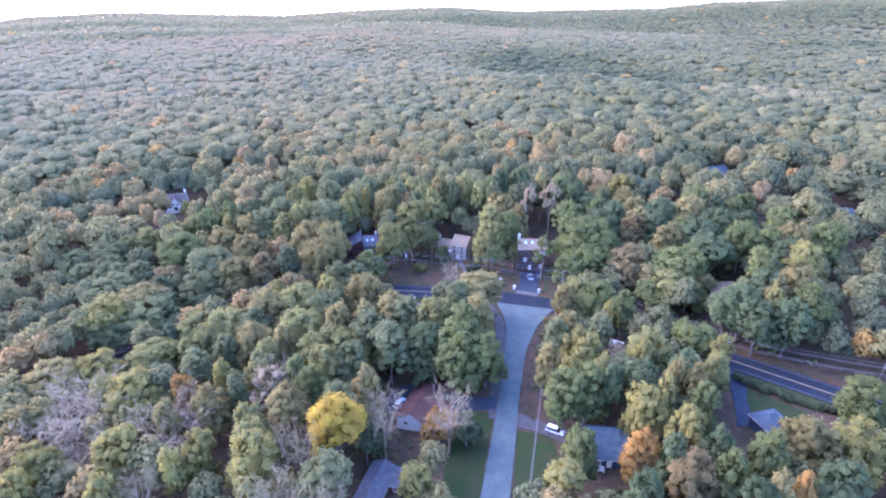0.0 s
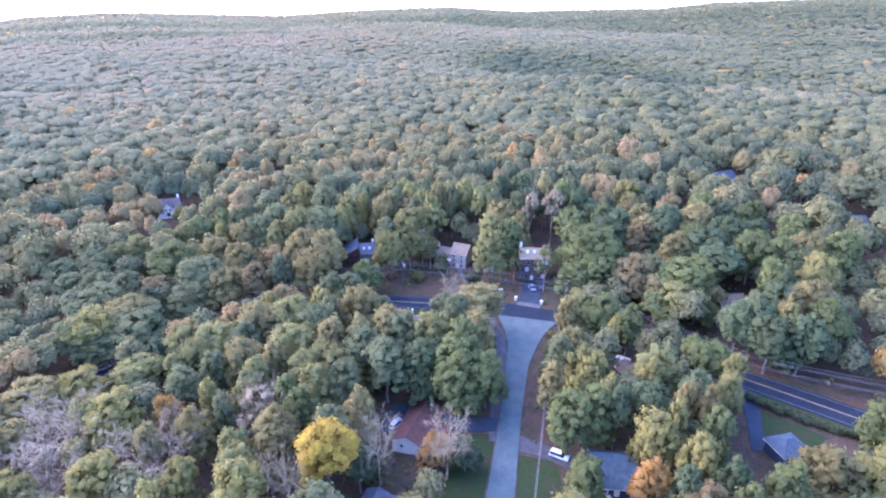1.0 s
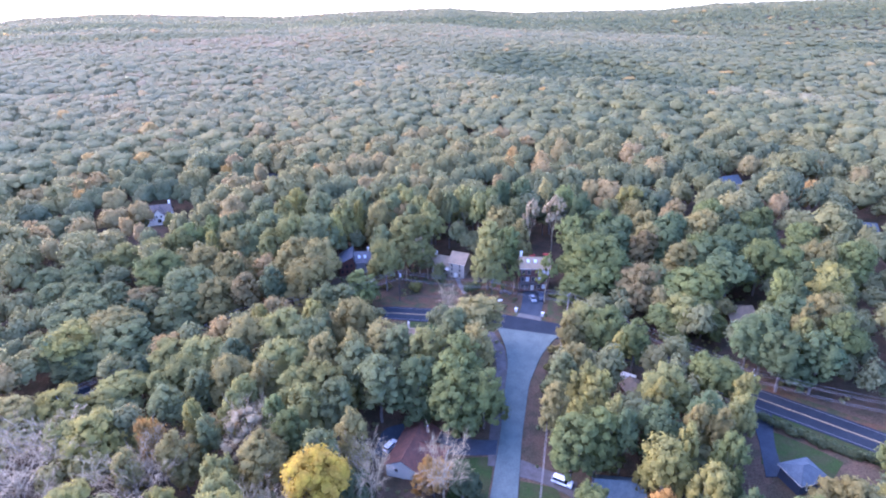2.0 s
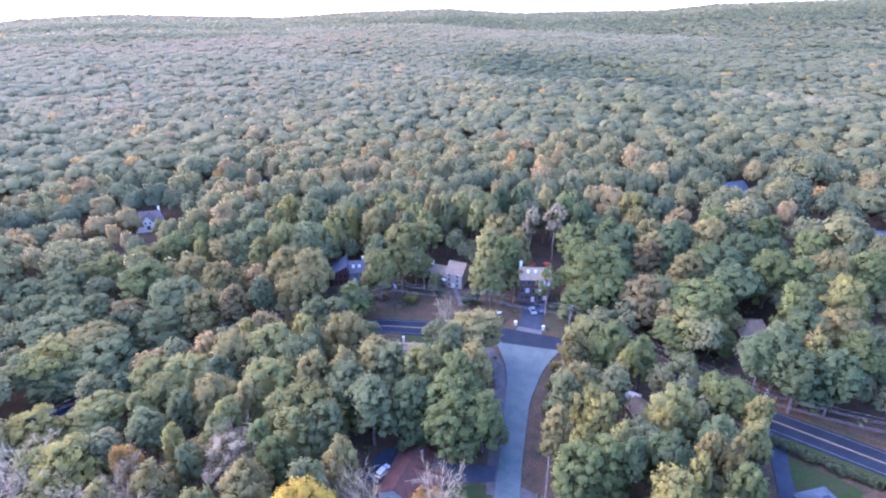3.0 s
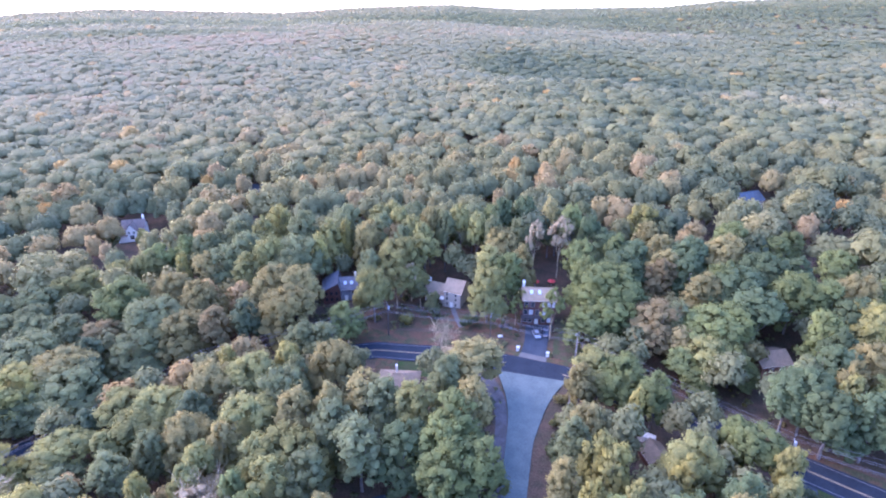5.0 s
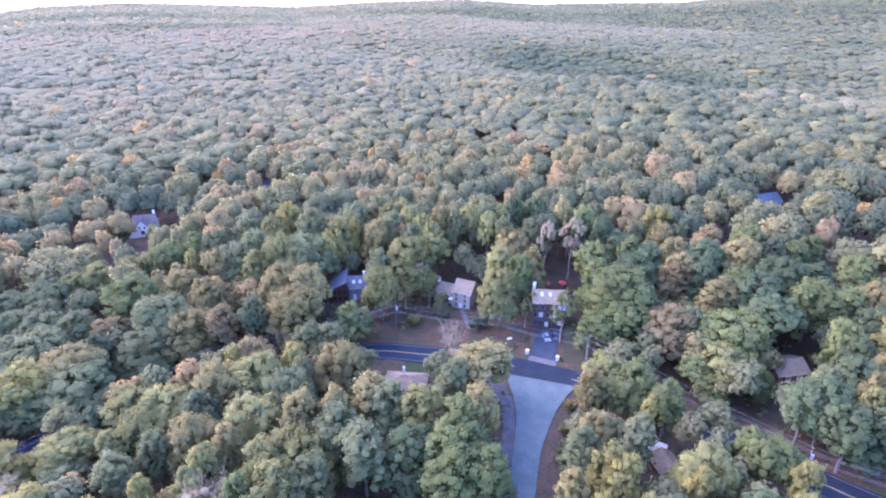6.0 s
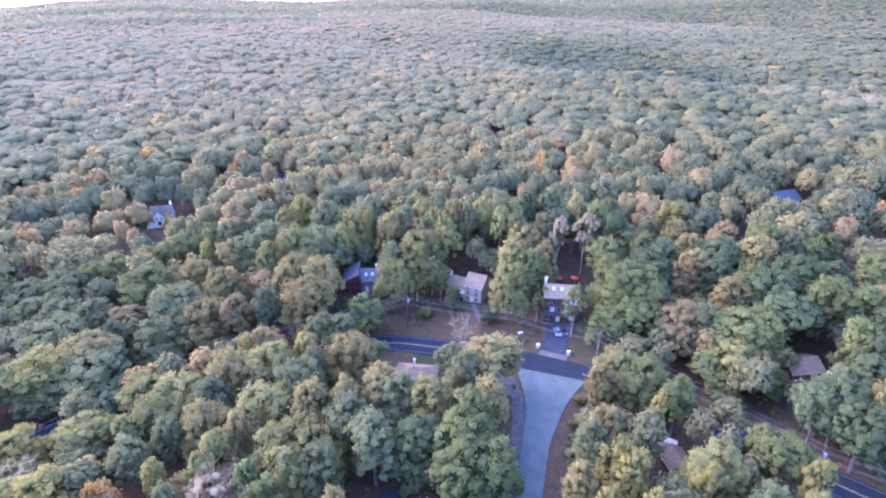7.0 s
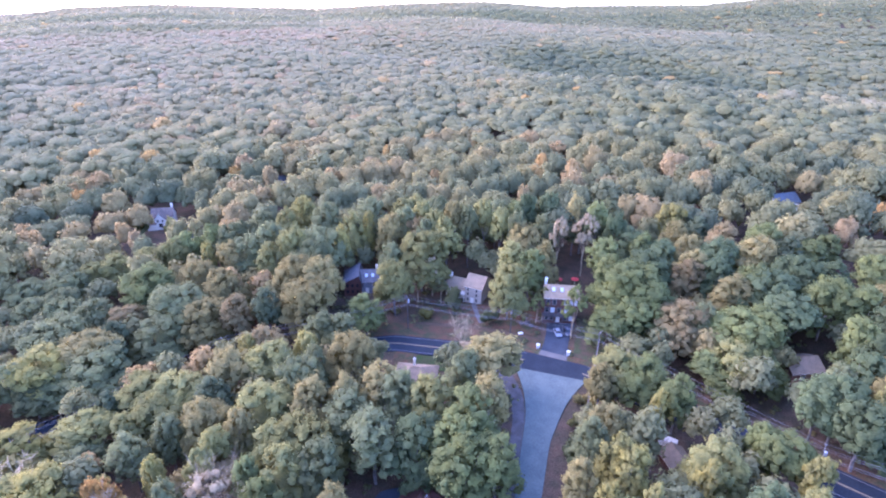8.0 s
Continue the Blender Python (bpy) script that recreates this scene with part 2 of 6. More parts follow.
def tube(bm, a, b, r0, r1, n=8):
    a, b = Vector(a), Vector(b)
    q = (b - a).to_track_quat("Z", "Y").to_matrix().to_4x4()
    bmesh.ops.create_cone(bm, cap_ends=True, segments=n, radius1=r0, radius2=r1, depth=(b - a).length, matrix=Matrix.Translation((a + b) / 2) @ q)
    return bm


# ---- the ground, one sheet out to the horizon ----
def steps(inner, step, outer, grow):
    v, s = [0.0], step
    while v[-1] < outer:
        if v[-1] > inner:
            s *= grow
        v.append(v[-1] + s)
    return np.array(v)


half = steps(150, 4.0, 4700, 1.09)
gx = np.concatenate([-half[:0:-1], half])
gy = np.concatenate([60 - half[:0:-1], 60 + steps(250, 4.0, 4600, 1.09)])
GX, GY = np.meshgrid(gx, gy)
GZ = land(GX, GY)
nx, ny = len(gx), len(gy)
ij = np.arange(nx * ny).reshape(ny, nx)
quads = np.stack([ij[:-1, :-1], ij[:-1, 1:], ij[1:, 1:], ij[1:, :-1]], -1).reshape(-1, 4)
ground_ob = new("ground", from_arrays("ground", np.stack([GX, GY, GZ], -1).reshape(-1, 3), quads, LITTER, True))
tagged(ground_ob, "brown leaf-covered woodland floor on rolling land", "ground", kind="structure")


def ribbon(name, left, right, mat, lift, label, category, kind="structure", step=2.0):
    """A strip of ground cover between two edge lines, laid over the land."""
    def even(line, n):
        p = np.array(line, float)
        s = np.concatenate([[0], np.cumsum(np.hypot(*np.diff(p, axis=0).T))])
        t = np.linspace(0, s[-1], n)
        return np.stack([np.interp(t, s, p[:, 0]), np.interp(t, s, p[:, 1])], -1)
    n = max(4, int(sum(math.dist(a, b) for a, b in zip(left, left[1:])) / step))
    a, b, m = even(left, n), even(right, n), 5
    for _ in range(2):
        for q in (a, b):
            q[1:-1] = 0.25 * q[:-2] + 0.5 * q[1:-1] + 0.25 * q[2:]
    rows = [a + (b - a) * k / (m - 1) for k in range(m)]
    P = np.stack(rows, 1).reshape(-1, 2)
    Z = land(P[:, 0], P[:, 1]) + lift
    i = np.arange(n * m).reshape(n, m)
    q = np.stack([i[:-1, :-1], i[:-1, 1:], i[1:, 1:], i[1:, :-1]], -1).reshape(-1, 4)
    top = np.column_stack([P, Z])
    ring = np.concatenate([i[:, 0], i[-1, 1:], i[-2::-1, -1], i[0, -2:0:-1]])
    low = top[ring] - [0, 0, lift + 0.3]
    base = len(top) + np.arange(len(ring))
    side = np.stack([ring, base, np.roll(base, -1), np.roll(ring, -1)], -1)
    me = from_arrays(name, np.concatenate([top, low]), np.concatenate([q, side]), mat, False)
    bm = bmesh.new()
    bm.from_mesh(me)
    bmesh.ops.recalc_face_normals(bm, faces=bm.faces)
    bm.to_mesh(me)
    bm.free()
    return tagged(new(name, me), label, category, kind=kind)


def offset(line, d):
    p = np.array(line, float)
    t = np.gradient(p, axis=0)
    t /= np.linalg.norm(t, axis=1)[:, None]
    return (p + np.stack([t[:, 1], -t[:, 0]], -1) * d).tolist()


SIDE_ROAD = [(3.0, 50.0), (8.0, 75.0), (11.6, 89.0), (14.4, 102.5), (18.4, 123.0), (22.3, 143.0), (25.0, 156.0), (28.0, 170.0)]
MAIN_ROAD = [(-130.0, 116.0), (-100.0, 143.5), (-78.0, 169.0), (-50.0, 180.0), (-18.1, 186.3), (1.3, 182.3), (22.0, 176.5), (38.0, 170.2), (62.0, 154.5), (84.0, 134.6), (96.0, 123.8), (106.0, 114.5), (150.0, 72.0)]
ribbon("road", offset(MAIN_ROAD, -4.2), offset(MAIN_ROAD, 4.2), ASPHALT, 0.20, "dark asphalt two-lane road curving through the woods", "road")
ribbon("side_road", [(-9.8, -160.0), (-9.6, 0.0), (-0.4, 50.0), (5.0, 75.0), (8.3, 89.1), (11.3, 102.6), (15.7, 123.3), (19.2, 144.4), (20.9, 153.7), (21.0, 162.3), (19.3, 173.0)], [(-3.6, -160.0), (-3.4, 0.0), (6.0, 50.0), (11.4, 75.0), (14.9, 88.8), (17.5, 102.4), (21.2, 123.0), (25.9, 144.0), (31.1, 156.4), (35.2, 163.1), (38.6, 167.0)], ASPHALT_OLD, 0.25, "worn pale grey asphalt side road meeting the main road", "road")
for lo, hi in ((3, 6), (7, 12)):
    for d, w, m in ((-0.14, 0.07, PAINT_LINE), (0.14, 0.07, PAINT_LINE), (-3.5, 0.06, WHITE_LINE), (3.5, 0.06, WHITE_LINE)):
        ribbon("road_marking", offset(MAIN_ROAD[lo:hi + 1], d - w), offset(MAIN_ROAD[lo:hi + 1], d + w), m, 0.215, "faded painted line on the dark road", "road marking")
ribbon("verge_north", offset(MAIN_ROAD[3:12], -4.0), offset(MAIN_ROAD[3:8], -11.5) + offset(MAIN_ROAD[8:12], -6.5), VERGE, 0.06, "red-brown earth verge strewn with leaves", "verge")
ribbon("verge_south", offset(MAIN_ROAD[9:13], 4.0), offset(MAIN_ROAD[9:13], 8.0), GRASS, 0.08, "strip of mown grass between road and hedge", "verge")
ribbon("front_yard", [(-14.0, 198.0), (4.0, 196.0), (14.0, 193.0), (27.0, 188.0)], [(-12.0, 212.0), (4.0, 208.0), (17.0, 206.0), (30.0, 202.0)], VERGE, 0.09, "brown leaf-strewn yard in front of the houses", "yard")
ribbon("lawn", [(36.5, 178.5), (47.0, 172.5), (56.0, 166.0)], [(41.0, 198.0), (50.0, 193.0), (60.0, 185.0)], THIN_GRASS, 0.09, "leaf-strewn thin green lawn beside the driveway", "lawn")
ribbon("lawn", [(7.6, 86.0), (10.6, 102.0), (12.8, 112.0), (13.6, 117.0)], [(-1.0, 87.0), (1.0, 102.0), (3.5, 112.0), (4.5, 117.5)], GRASS, 0.09, "green grass strip along the side road", "lawn")
ribbon("lawn", [(15.2, 86.0), (17.7, 101.5), (19.0, 109.5)], [(22.5, 85.0), (28.0, 100.0), (27.0, 107.0)], GRASS, 0.09, "green front lawn beside the gravel drive", "lawn")
ribbon("lawn", [(81.0, 123.0), (89.0, 116.0), (93.0, 111.0)], [(75.0, 112.0), (80.0, 109.0), (86.0, 105.0)], GRASS, 0.09, "small green lawn behind the hedge", "lawn")
ribbon("driveway", [(26.9, 180.4), (28.6, 184.0), (30.4, 193.0), (31.0, 199.0)], [(34.6, 176.8), (35.6, 184.0), (38.8, 193.0), (41.0, 199.5)], DRIVE, 0.16, "dark asphalt driveway leading to the brown house", "driveway")
ribbon("driveway_apron", [(26.4, 179.2), (27.4, 181.4)], [(34.2, 176.0), (34.9, 178.2)], CONCRETE, 0.23, "pale concrete apron at the driveway mouth", "driveway", step=0.8)
ribbon("driveway", [(15.0, 122.4), (9.0, 122.8), (3.0, 125.0), (-4.0, 131.5), (-14.5, 130.0), (-16.0, 122.0)], [(14.2, 117.6), (8.0, 118.0), (2.0, 119.5), (-3.0, 124.0), (-9.0, 124.0), (-11.0, 119.0)], DRIVE, 0.16, "dark asphalt driveway round the brown-roofed house", "driveway")
ribbon("driveway", [(20.0, 115.8), (25.6, 112.4), (32.0, 108.6)], [(19.0, 110.6), (24.2, 109.0), (30.4, 104.0)], GRAVEL, 0.16, "gravel driveway with a parked white car", "driveway")
ribbon("driveway", [(81.6, 131.2), (77.6, 118.0), (74.0, 108.0)], [(85.4, 127.4), (80.6, 117.0), (78.0, 108.0)], DRIVE, 0.16, "narrow asphalt driveway off the main road", "driveway")
ribbon("driveway", [(-17.6, 183.4), (-17.2, 178.0), (-16.7, 170.0)], [(-11.0, 182.4), (-11.2, 178.0), (-11.4, 173.0)], VERGE, 0.16, "dusty driveway from the main road to the hip-roofed house", "driveway")
ribbon("lawn", [(-10.4, 180.0), (-3.0, 179.0), (3.0, 177.6)], [(-10.6, 173.4), (-4.0, 172.4), (1.0, 171.4)], GRASS, 0.09, "green lawn between the road and the hip-roofed house", "lawn")
ribbon("driveway", [(-129.0, 275.0), (-125.0, 266.0), (-121.0, 258.0)], [(-124.0, 278.0), (-119.0, 268.0), (-114.0, 260.0)], ASPHALT, 0.16, "dark driveway beside the white-gabled house", "driveway")
ribbon("driveway", [(-109.0, 147.0), (-100.0, 138.6), (-92.0, 132.0), (-82.0, 128.0)], [(-104.0, 149.0), (-96.5, 141.5), (-89.0, 135.5), (-80.0, 132.0)], ASPHALT, 0.16, "dark asphalt lane joining the main road under trees", "driveway")
ribbon("footpath", [(5.9, 208.5), (6.8, 203.0), (8.6, 196.0)], [(7.4, 208.5), (8.3, 203.0), (10.2, 196.0)], CONCRETE, 0.17, "pale path to the front door", "path")
ribbon("road_shoulder", [(13.6, 114.0), (15.6, 123.5), (19.1, 144.4), (20.7, 153.5), (20.6, 162.0), (17.6, 171.5)], [(12.0, 114.5), (13.0, 124.0), (16.3, 144.8), (17.6, 153.5), (16.6, 161.0), (13.0, 172.0)], GRAVEL, 0.14, "dusty gravel shoulder along the side road", "road")


# ---- trees ----
def ico(level):
    bm = bmesh.new()
    bmesh.ops.create_icosphere(bm, subdivisions=level, radius=1.0)
    v = np.array([p.co[:] for p in bm.verts])
    f = np.array([[p.index for p in q.verts] for q in bm.faces])
    bm.free()
    return v, f


ICO1, ICO2 = ico(1), ico(2)
OCTA = (np.array([(1, 0, 0), (-1, 0, 0), (0, 1, 0), (0, -1, 0), (0, 0, 1), (0, 0, -1)], float), np.array([(0, 2, 4), (2, 1, 4), (1, 3, 4), (3, 0, 4), (2, 0, 5), (1, 2, 5), (3, 1, 5), (0, 3, 5)]))


def random_dirs(rng, n):
    d = rng.normal(size=(n, 3))
    return d / np.linalg.norm(d, axis=1)[:, None]


def unit(v):
    return v / (np.linalg.norm(v, axis=1)[:, None] + 1e-9)


def leaf_tips(rng, centres, facing, soft, size):
    """Three-cornered leaf clumps that face roughly along the given directions."""
    n = len(centres)
    u = unit(np.cross(facing, random_dirs(rng, n)))
    w = np.cross(facing, u)
    s = size * rng.uniform(0.6, 1.35, (n, 1))
    v = np.stack([centres - u * s, centres + u * s - w * s * 0.3, centres + w * s * 1.3], 1).reshape(-1, 3)
    return v, 3 * np.arange(n)[:, None] + [0, 1, 2], np.repeat(soft, 3, 0)


def blob(form, c, s, jig, soft=None):
    v = form[0] * jig
    return v * s + c, form[1], unit(form[0] + (0 if soft is None else soft))


def joined(pieces):
    vs, fs, ns, at = [], [], [], 0
    for v, f, n in pieces:
        vs.append(v)
        fs.append(f + at)
        ns.append(n)
        at += len(v)
    return np.concatenate(vs), np.concatenate(fs), np.concatenate(ns)


def leafy(name, pieces, mat):
    v, f, n = pieces
    return tri_mesh(name, v, f, mat, soft=n)


def crown(seed, r=5.5, z0=3.6, z1=20.0, lobes=9, puffs=19, tips=19, leaf=0.285, spread=0.5, gaps=0.0, core=0.5, puff=(0.8, 1.45)):
    """A broad domed crown: limbs' lobes under one canopy, each set with clumps of leaves that hang down its sides."""
    rng = np.random.default_rng(seed)
    h = z1 - z0
    L = [(np.array([0, 0, z0 + 0.55 * h]), np.array([0.64 * r, 0.64 * r, 0.45 * h]))]
    for k in range(lobes):
        a, q = 2.399 * k + rng.uniform(-0.5, 0.5), rng.uniform(0.85, 1.15)
        up = 0.16 + 0.55 * ((k * 0.618 + rng.uniform(0, 0.2)) % 1.0)
        c = np.array([math.cos(a) * r * spread * q * (1.2 - 0.5 * up), math.sin(a) * r * spread * q * (1.2 - 0.5 * up), z0 + h * up])
        L.append((c, np.array([r * rng.uniform(0.33, 0.47)] * 2 + [h * rng.uniform(0.2, 0.3)])))
    mid, raised = np.array([0, 0, z0 + 0.4 * h]), np.array([0, 0, 0.8])  # shading normals lean upward, which lightens the crown's shaded sides
    pieces = []
    for i, (c, s) in enumerate(L):
        n = puffs * (2 if i == 0 else 1)
        lean = unit(((c - mid) / [r, r, h])[None] + [[0, 0, 0.25]]) * 0.5
        if core:
            pieces.append(blob(ICO1, c, s * core, 1 + 0.12 * rng.normal(size=(12, 1)), lean + raised))
            e = random_dirs(rng, 110 if i == 0 else 45)
            e[:, 2] = np.where(e[:, 2] < -0.75, -e[:, 2], e[:, 2])
            pieces.append(leaf_tips(rng, c + e * s * rng.uniform(0.5, 0.95, (len(e), 1)), unit(e + 0.6 * random_dirs(rng, len(e))), unit(e + lean + raised), leaf * 1.9))
        d = random_dirs(rng, n)
        d[:, 2] = np.where(d[:, 2] < -0.6, -d[:, 2], d[:, 2])
        p = c + d * s * rng.uniform(0.84, 1.08, (n, 1))
        keep = rng.uniform(size=n) > gaps
        for j, (c2, s2) in enumerate(L):
            if j != i:
                keep &= (((p - c2) / s2) ** 2).sum(1) > 0.7
        for q, dq in zip(p[keep], d[keep]):
            pr = rng.uniform(*puff)
            pieces.append(blob(ICO1, q, pr * 0.66, 1 + 0.12 * rng.normal(size=(12, 1)), dq + lean + raised))
            m = random_dirs(rng, tips)
            m[:, 2] = np.where(m[:, 2] < -0.5, -m[:, 2], m[:, 2])
            facing = unit(m + 0.6 * random_dirs(rng, tips) + 0.2 * dq)
            soft = unit(0.6 * m + 0.65 * dq + lean + raised + 0.2 * random_dirs(rng, tips))
            pieces.append(leaf_tips(rng, q + m * pr * [1, 1, 1.1] * rng.uniform(0.6, 1.2, (tips, 1)), facing, soft, leaf))
    return joined(pieces)


def wood(seed, base_r, fork, top, reach, limbs, twigs, thick=0.45, leader=0.0):
    """A tapered trunk that forks into bent limbs and twigs; a leader carries limbs further up."""
    rng = np.random.default_rng(seed)
    vs, fs = [], []
    at = 0

    def stick(a, b, r0, r1, n=5):
        nonlocal at
        a, b = np.array(a, float), np.array(b, float)
        d = b - a
        d /= np.linalg.norm(d) + 1e-9
        u = np.cross(d, [0.3, 0.9, 0.1])
        u /= np.linalg.norm(u)
        w = np.cross(d, u)
        k = 2 * np.pi * np.arange(n) / n
        ring = np.cos(k)[:, None] * u + np.sin(k)[:, None] * w
        vs.append(np.concatenate([a + ring * r0, b + ring * r1]))
        i = np.arange(n)
        j = (i + 1) % n
        fs.append(np.concatenate([np.stack([i, j, n + j], -1), np.stack([i, n + j, n + i], -1)]) + at)
        at += 2 * n
    p, r = np.zeros(3) - [0, 0, 0.4], base_r
    for k in range(3):
        q = np.array([rng.uniform(-0.25, 0.25), rng.uniform(-0.25, 0.25), fork * (k + 1) / 3])
        stick(p, q, r, r * 0.86, 7)
        p, r = q, r * 0.86
    if leader:
        stick(p, (p[0], p[1], fork + leader * (top - fork)), r, r * 0.4)
    for k in range(limbs):
        a = (2.399 * k if leader else 0.0) + 2 * math.pi * (k + rng.uniform(-0.3, 0.3)) / limbs
        out, z = reach * rng.uniform(0.45, 1.0), top * rng.uniform(0.82, 1.0)
        if k == 0:
            out = 0.15 * reach
        climb = leader * (top - fork) * k / limbs
        a0 = np.array([0, 0, fork * rng.uniform(0.7, 1.0) + climb])
        z, out = z - 0.55 * climb * rng.uniform(0, 1), out * (1.0 if k else 0.5)
        tip = np.array([math.cos(a) * out, math.sin(a) * out, z])
        prev, rr = a0, r * thick * rng.uniform(0.8, 1.2)
        for s in range(1, 5):
            f = s / 4
            q = a0 + (tip - a0) * [f ** 0.8, f ** 0.8, f] + rng.normal(size=3) * reach * 0.035
            stick(prev, q, rr, rr * 0.66)
            for _ in range(twigs if s > 1 else 0):
                e = q + (q - prev) * rng.uniform(0.2, 0.8) + rng.normal(size=3) * [0.2 * reach, 0.2 * reach, 0.11 * (top - fork)]
                stick(q + (prev - q) * rng.uniform(0, 0.7), e, rr * 0.36, 0.02, 3)
                if twigs > 2:
                    for _ in range(3):
                        stick(q + (e - q) * rng.uniform(0.3, 0.8), e + rng.normal(size=3) * 0.11 * reach, rr * 0.15 + 0.02, 0.015, 3)
            prev, rr = q, rr * 0.66
    return np.concatenate(vs), np.concatenate(fs)


TRUNK = [tri_mesh("trunk", *wood(40 + k, 0.36, 9, 17, 4.0, 6, 1), BARK) for k in range(3)]
CROWNS = {
    "broad": [leafy("crown", crown(k, z0=4.4), LEAF["green"]) for k in range(1, 8)],
    "tall": [leafy("crown", crown(k, 5.5, 2.0, 20.0, 11, 16), LEAF["green"]) for k in range(11, 15)],
    "grand": [leafy("crown", crown(k, 8.0, 3.6, 20.0, 14, 23, 30, 0.28, 0.54, puff=(0.95, 1.75)), LEAF["green"]) for k in range(16, 20)],
    "round": [leafy("crown", crown(k, 5.5, 7.5, 20.0, 11, 22, 44, 0.2), LEAF["bright"]) for k in range(36, 38)],
    "high": [leafy("crown", crown(k, 5.5, 10.5, 20.0, 8, 15), LEAF["green"]) for k in range(25, 28)],
    "birch": [leafy("crown", crown(k, 5.5, 8.0, 20.0, 7, 9, 18, 0.36, 0.6, 0.15, 0), LEAF["light"]) for k in range(28, 30)],
    "thin": [leafy("crown", crown(k, 5.5, 8.0, 20.0, 9, 10, 18, 0.26, 0.62, 0.3, 0), LEAF["pink"]) for k in range(21, 24)],
    "small": [leafy("crown", crown(k, 5.5, 1.6, 20.0, 8, 13, 16, 0.5, puff=(1.0, 1.5)), LEAF["green"]) for k in range(31, 35)],
}
BARE = [tri_mesh("bare_crown", *wood(60 + k, 0.36, 4.6, 19.5, 6.0, 12, 5, 0.5, 0.5), PALE_BARK) for k in range(3)]
TREE_NAMES = {
    "deep": "deep green broad-leaved tree", "lime": "lime green tree beginning to turn", "rust": "tree with salmon-brown autumn leaves",
    "green": "green-leaved broad oak in the woods", "dark": "dark green tree with a dense crown", "light": "green tree turning yellow at the top of its crown",
    "yellow": "tree with yellow-green autumn leaves", "bright": "maple with bright yellow autumn leaves", "orange": "tree with orange-brown autumn leaves",
    "tan": "tree with tan and olive autumn leaves", "pink": "nearly leafless tree with thin brown crown", "bare": "bare pale-barked tree without leaves"}
STANDING = []
tree_rng = random.Random(7)


def tree(x, y, h, r, tone, shape=""):
    """One tree: height and crown radius in metres."""
    i = tree_rng.randrange(1000)
    top = new("tree")
    if tone == "bare":
        ob = new("bare_crown", BARE[i % 3])
        ob.parent = top
    else:
        shape = shape or ("thin" if tone == "pink" else "round" if tone == "bright" else "small" if h < 14 and r < 5 else "grand" if r > 6.8 else "broad")
        body, leaves = new("trunk", TRUNK[i % 3]), new("crown", CROWNS[shape][i % len(CROWNS[shape])])
        if shape in ("birch", "thin"):
            body.material_slots[0].link = "OBJECT"
            body.material_slots[0].material = PALE_BARK
        body.parent = leaves.parent = top
        leaves.material_slots[0].link = "OBJECT"
        leaves.material_slots[0].material = LEAF[tone]
    s = r / (8.0 if shape == "grand" else 5.5)
    top.matrix_basis = Matrix.LocRotScale((x, y, ground(x, y) - 0.1), Euler((0, 0, tree_rng.uniform(0, 6.28))), (s, s, h / 20.0))
    tagged(top, TREE_NAMES[tone], "tree", "trees of the near woods")
    STANDING.append((x, y, r))
    return top


FAR_TREES = []
FAR_TONES = {"dark": 0.0, "deep": 0.08, "green": 0.3, "lime": 0.44, "light": 0.62, "tan": 0.77, "yellow": 0.82, "rust": 0.86, "pink": 0.86, "orange": 0.95}


def far_tree(x, y, h, r, tone):
    """A tree of the woods behind the houses, kept for the joined stand."""
    FAR_TREES.append((x, y, h, r, FAR_TONES[tone]))
    STANDING.append((x, y, r))


tree(-84.4, 95.1, 14.7, 7.1, "bare")
tree(-63.6, 83.8, 15.7, 4.9, "bare")
tree(-32.7, 80.1, 19.6, 4.3, "bare")
tree(-22.6, 78.6, 19.9, 3.6, "bare")
tree(-63.0, 110.6, 16.7, 4.7, "bare")
tree(-90.0, 112.1, 15.5, 10.2, "bare")
tree(-93.0, 105.5, 15.7, 8.4, "bare")
tree(-64.1, 101.6, 16.7, 8.3, "bare")
tree(-44.5, 117.3, 17.8, 5.8, "bare")
tree(-31.8, 92.4, 19.8, 4.3, "bare")
tree(-24.3, 97.7, 23.0, 7.2, "bright")
tree(-17.4, 104.3, 12.0, 3.9, "dark")
tree(-14.2, 103.7, 19.6, 5.8, "bare")
tree(1.4, 103.6, 18.4, 5.7, "bare")
tree(-0.6, 107.0, 11.5, 4.6, "orange")
tree(5.8, 105.5, 10.0, 3.9, "dark")
tree(31.3, 97.0, 12.5, 3.7, "lime")
tree(5.6, 171.5, 9.5, 4.2, "pink", "broad")
tree(-20.0, 236.0, 25.0, 4.5, "green", "high")
tree(-14.0, 240.0, 26.0, 4.5, "light", "high")
tree(-8.0, 233.0, 25.0, 4.6, "light", "high")
tree(-2.0, 238.0, 26.0, 4.4, "tan", "high")
tree(4.0, 234.0, 25.0, 4.2, "green", "high")
tree(10.0, 238.0, 26.0, 4.6, "light", "high")
tree(16.0, 232.0, 25.0, 4.4, "light", "high")
tree(52.0, 236.0, 25.0, 4.6, "lime", "high")
tree(26.0, 244.0, 25.0, 4.6, "deep", "high")
tree(45.0, 242.0, 25.0, 4.5, "tan", "high")
tree(36.0, 246.0, 25.0, 4.8, "deep", "high")
tree(-24.0, 232.0, 24.0, 4.2, "tan", "high")
tree(22.0, 228.0, 25.0, 4.0, "green", "high")
tree(-5.0, 228.0, 24.0, 3.6, "light", "high")
tree(57.0, 228.0, 24.0, 4.4, "deep", "high")
tree(-12.0, 229.0, 23.0, 3.6, "green", "high")
tree(36.5, 224.0, 25.0, 3.4, "pink")
tree(46.0, 226.0, 25.0, 4.6, "pink")
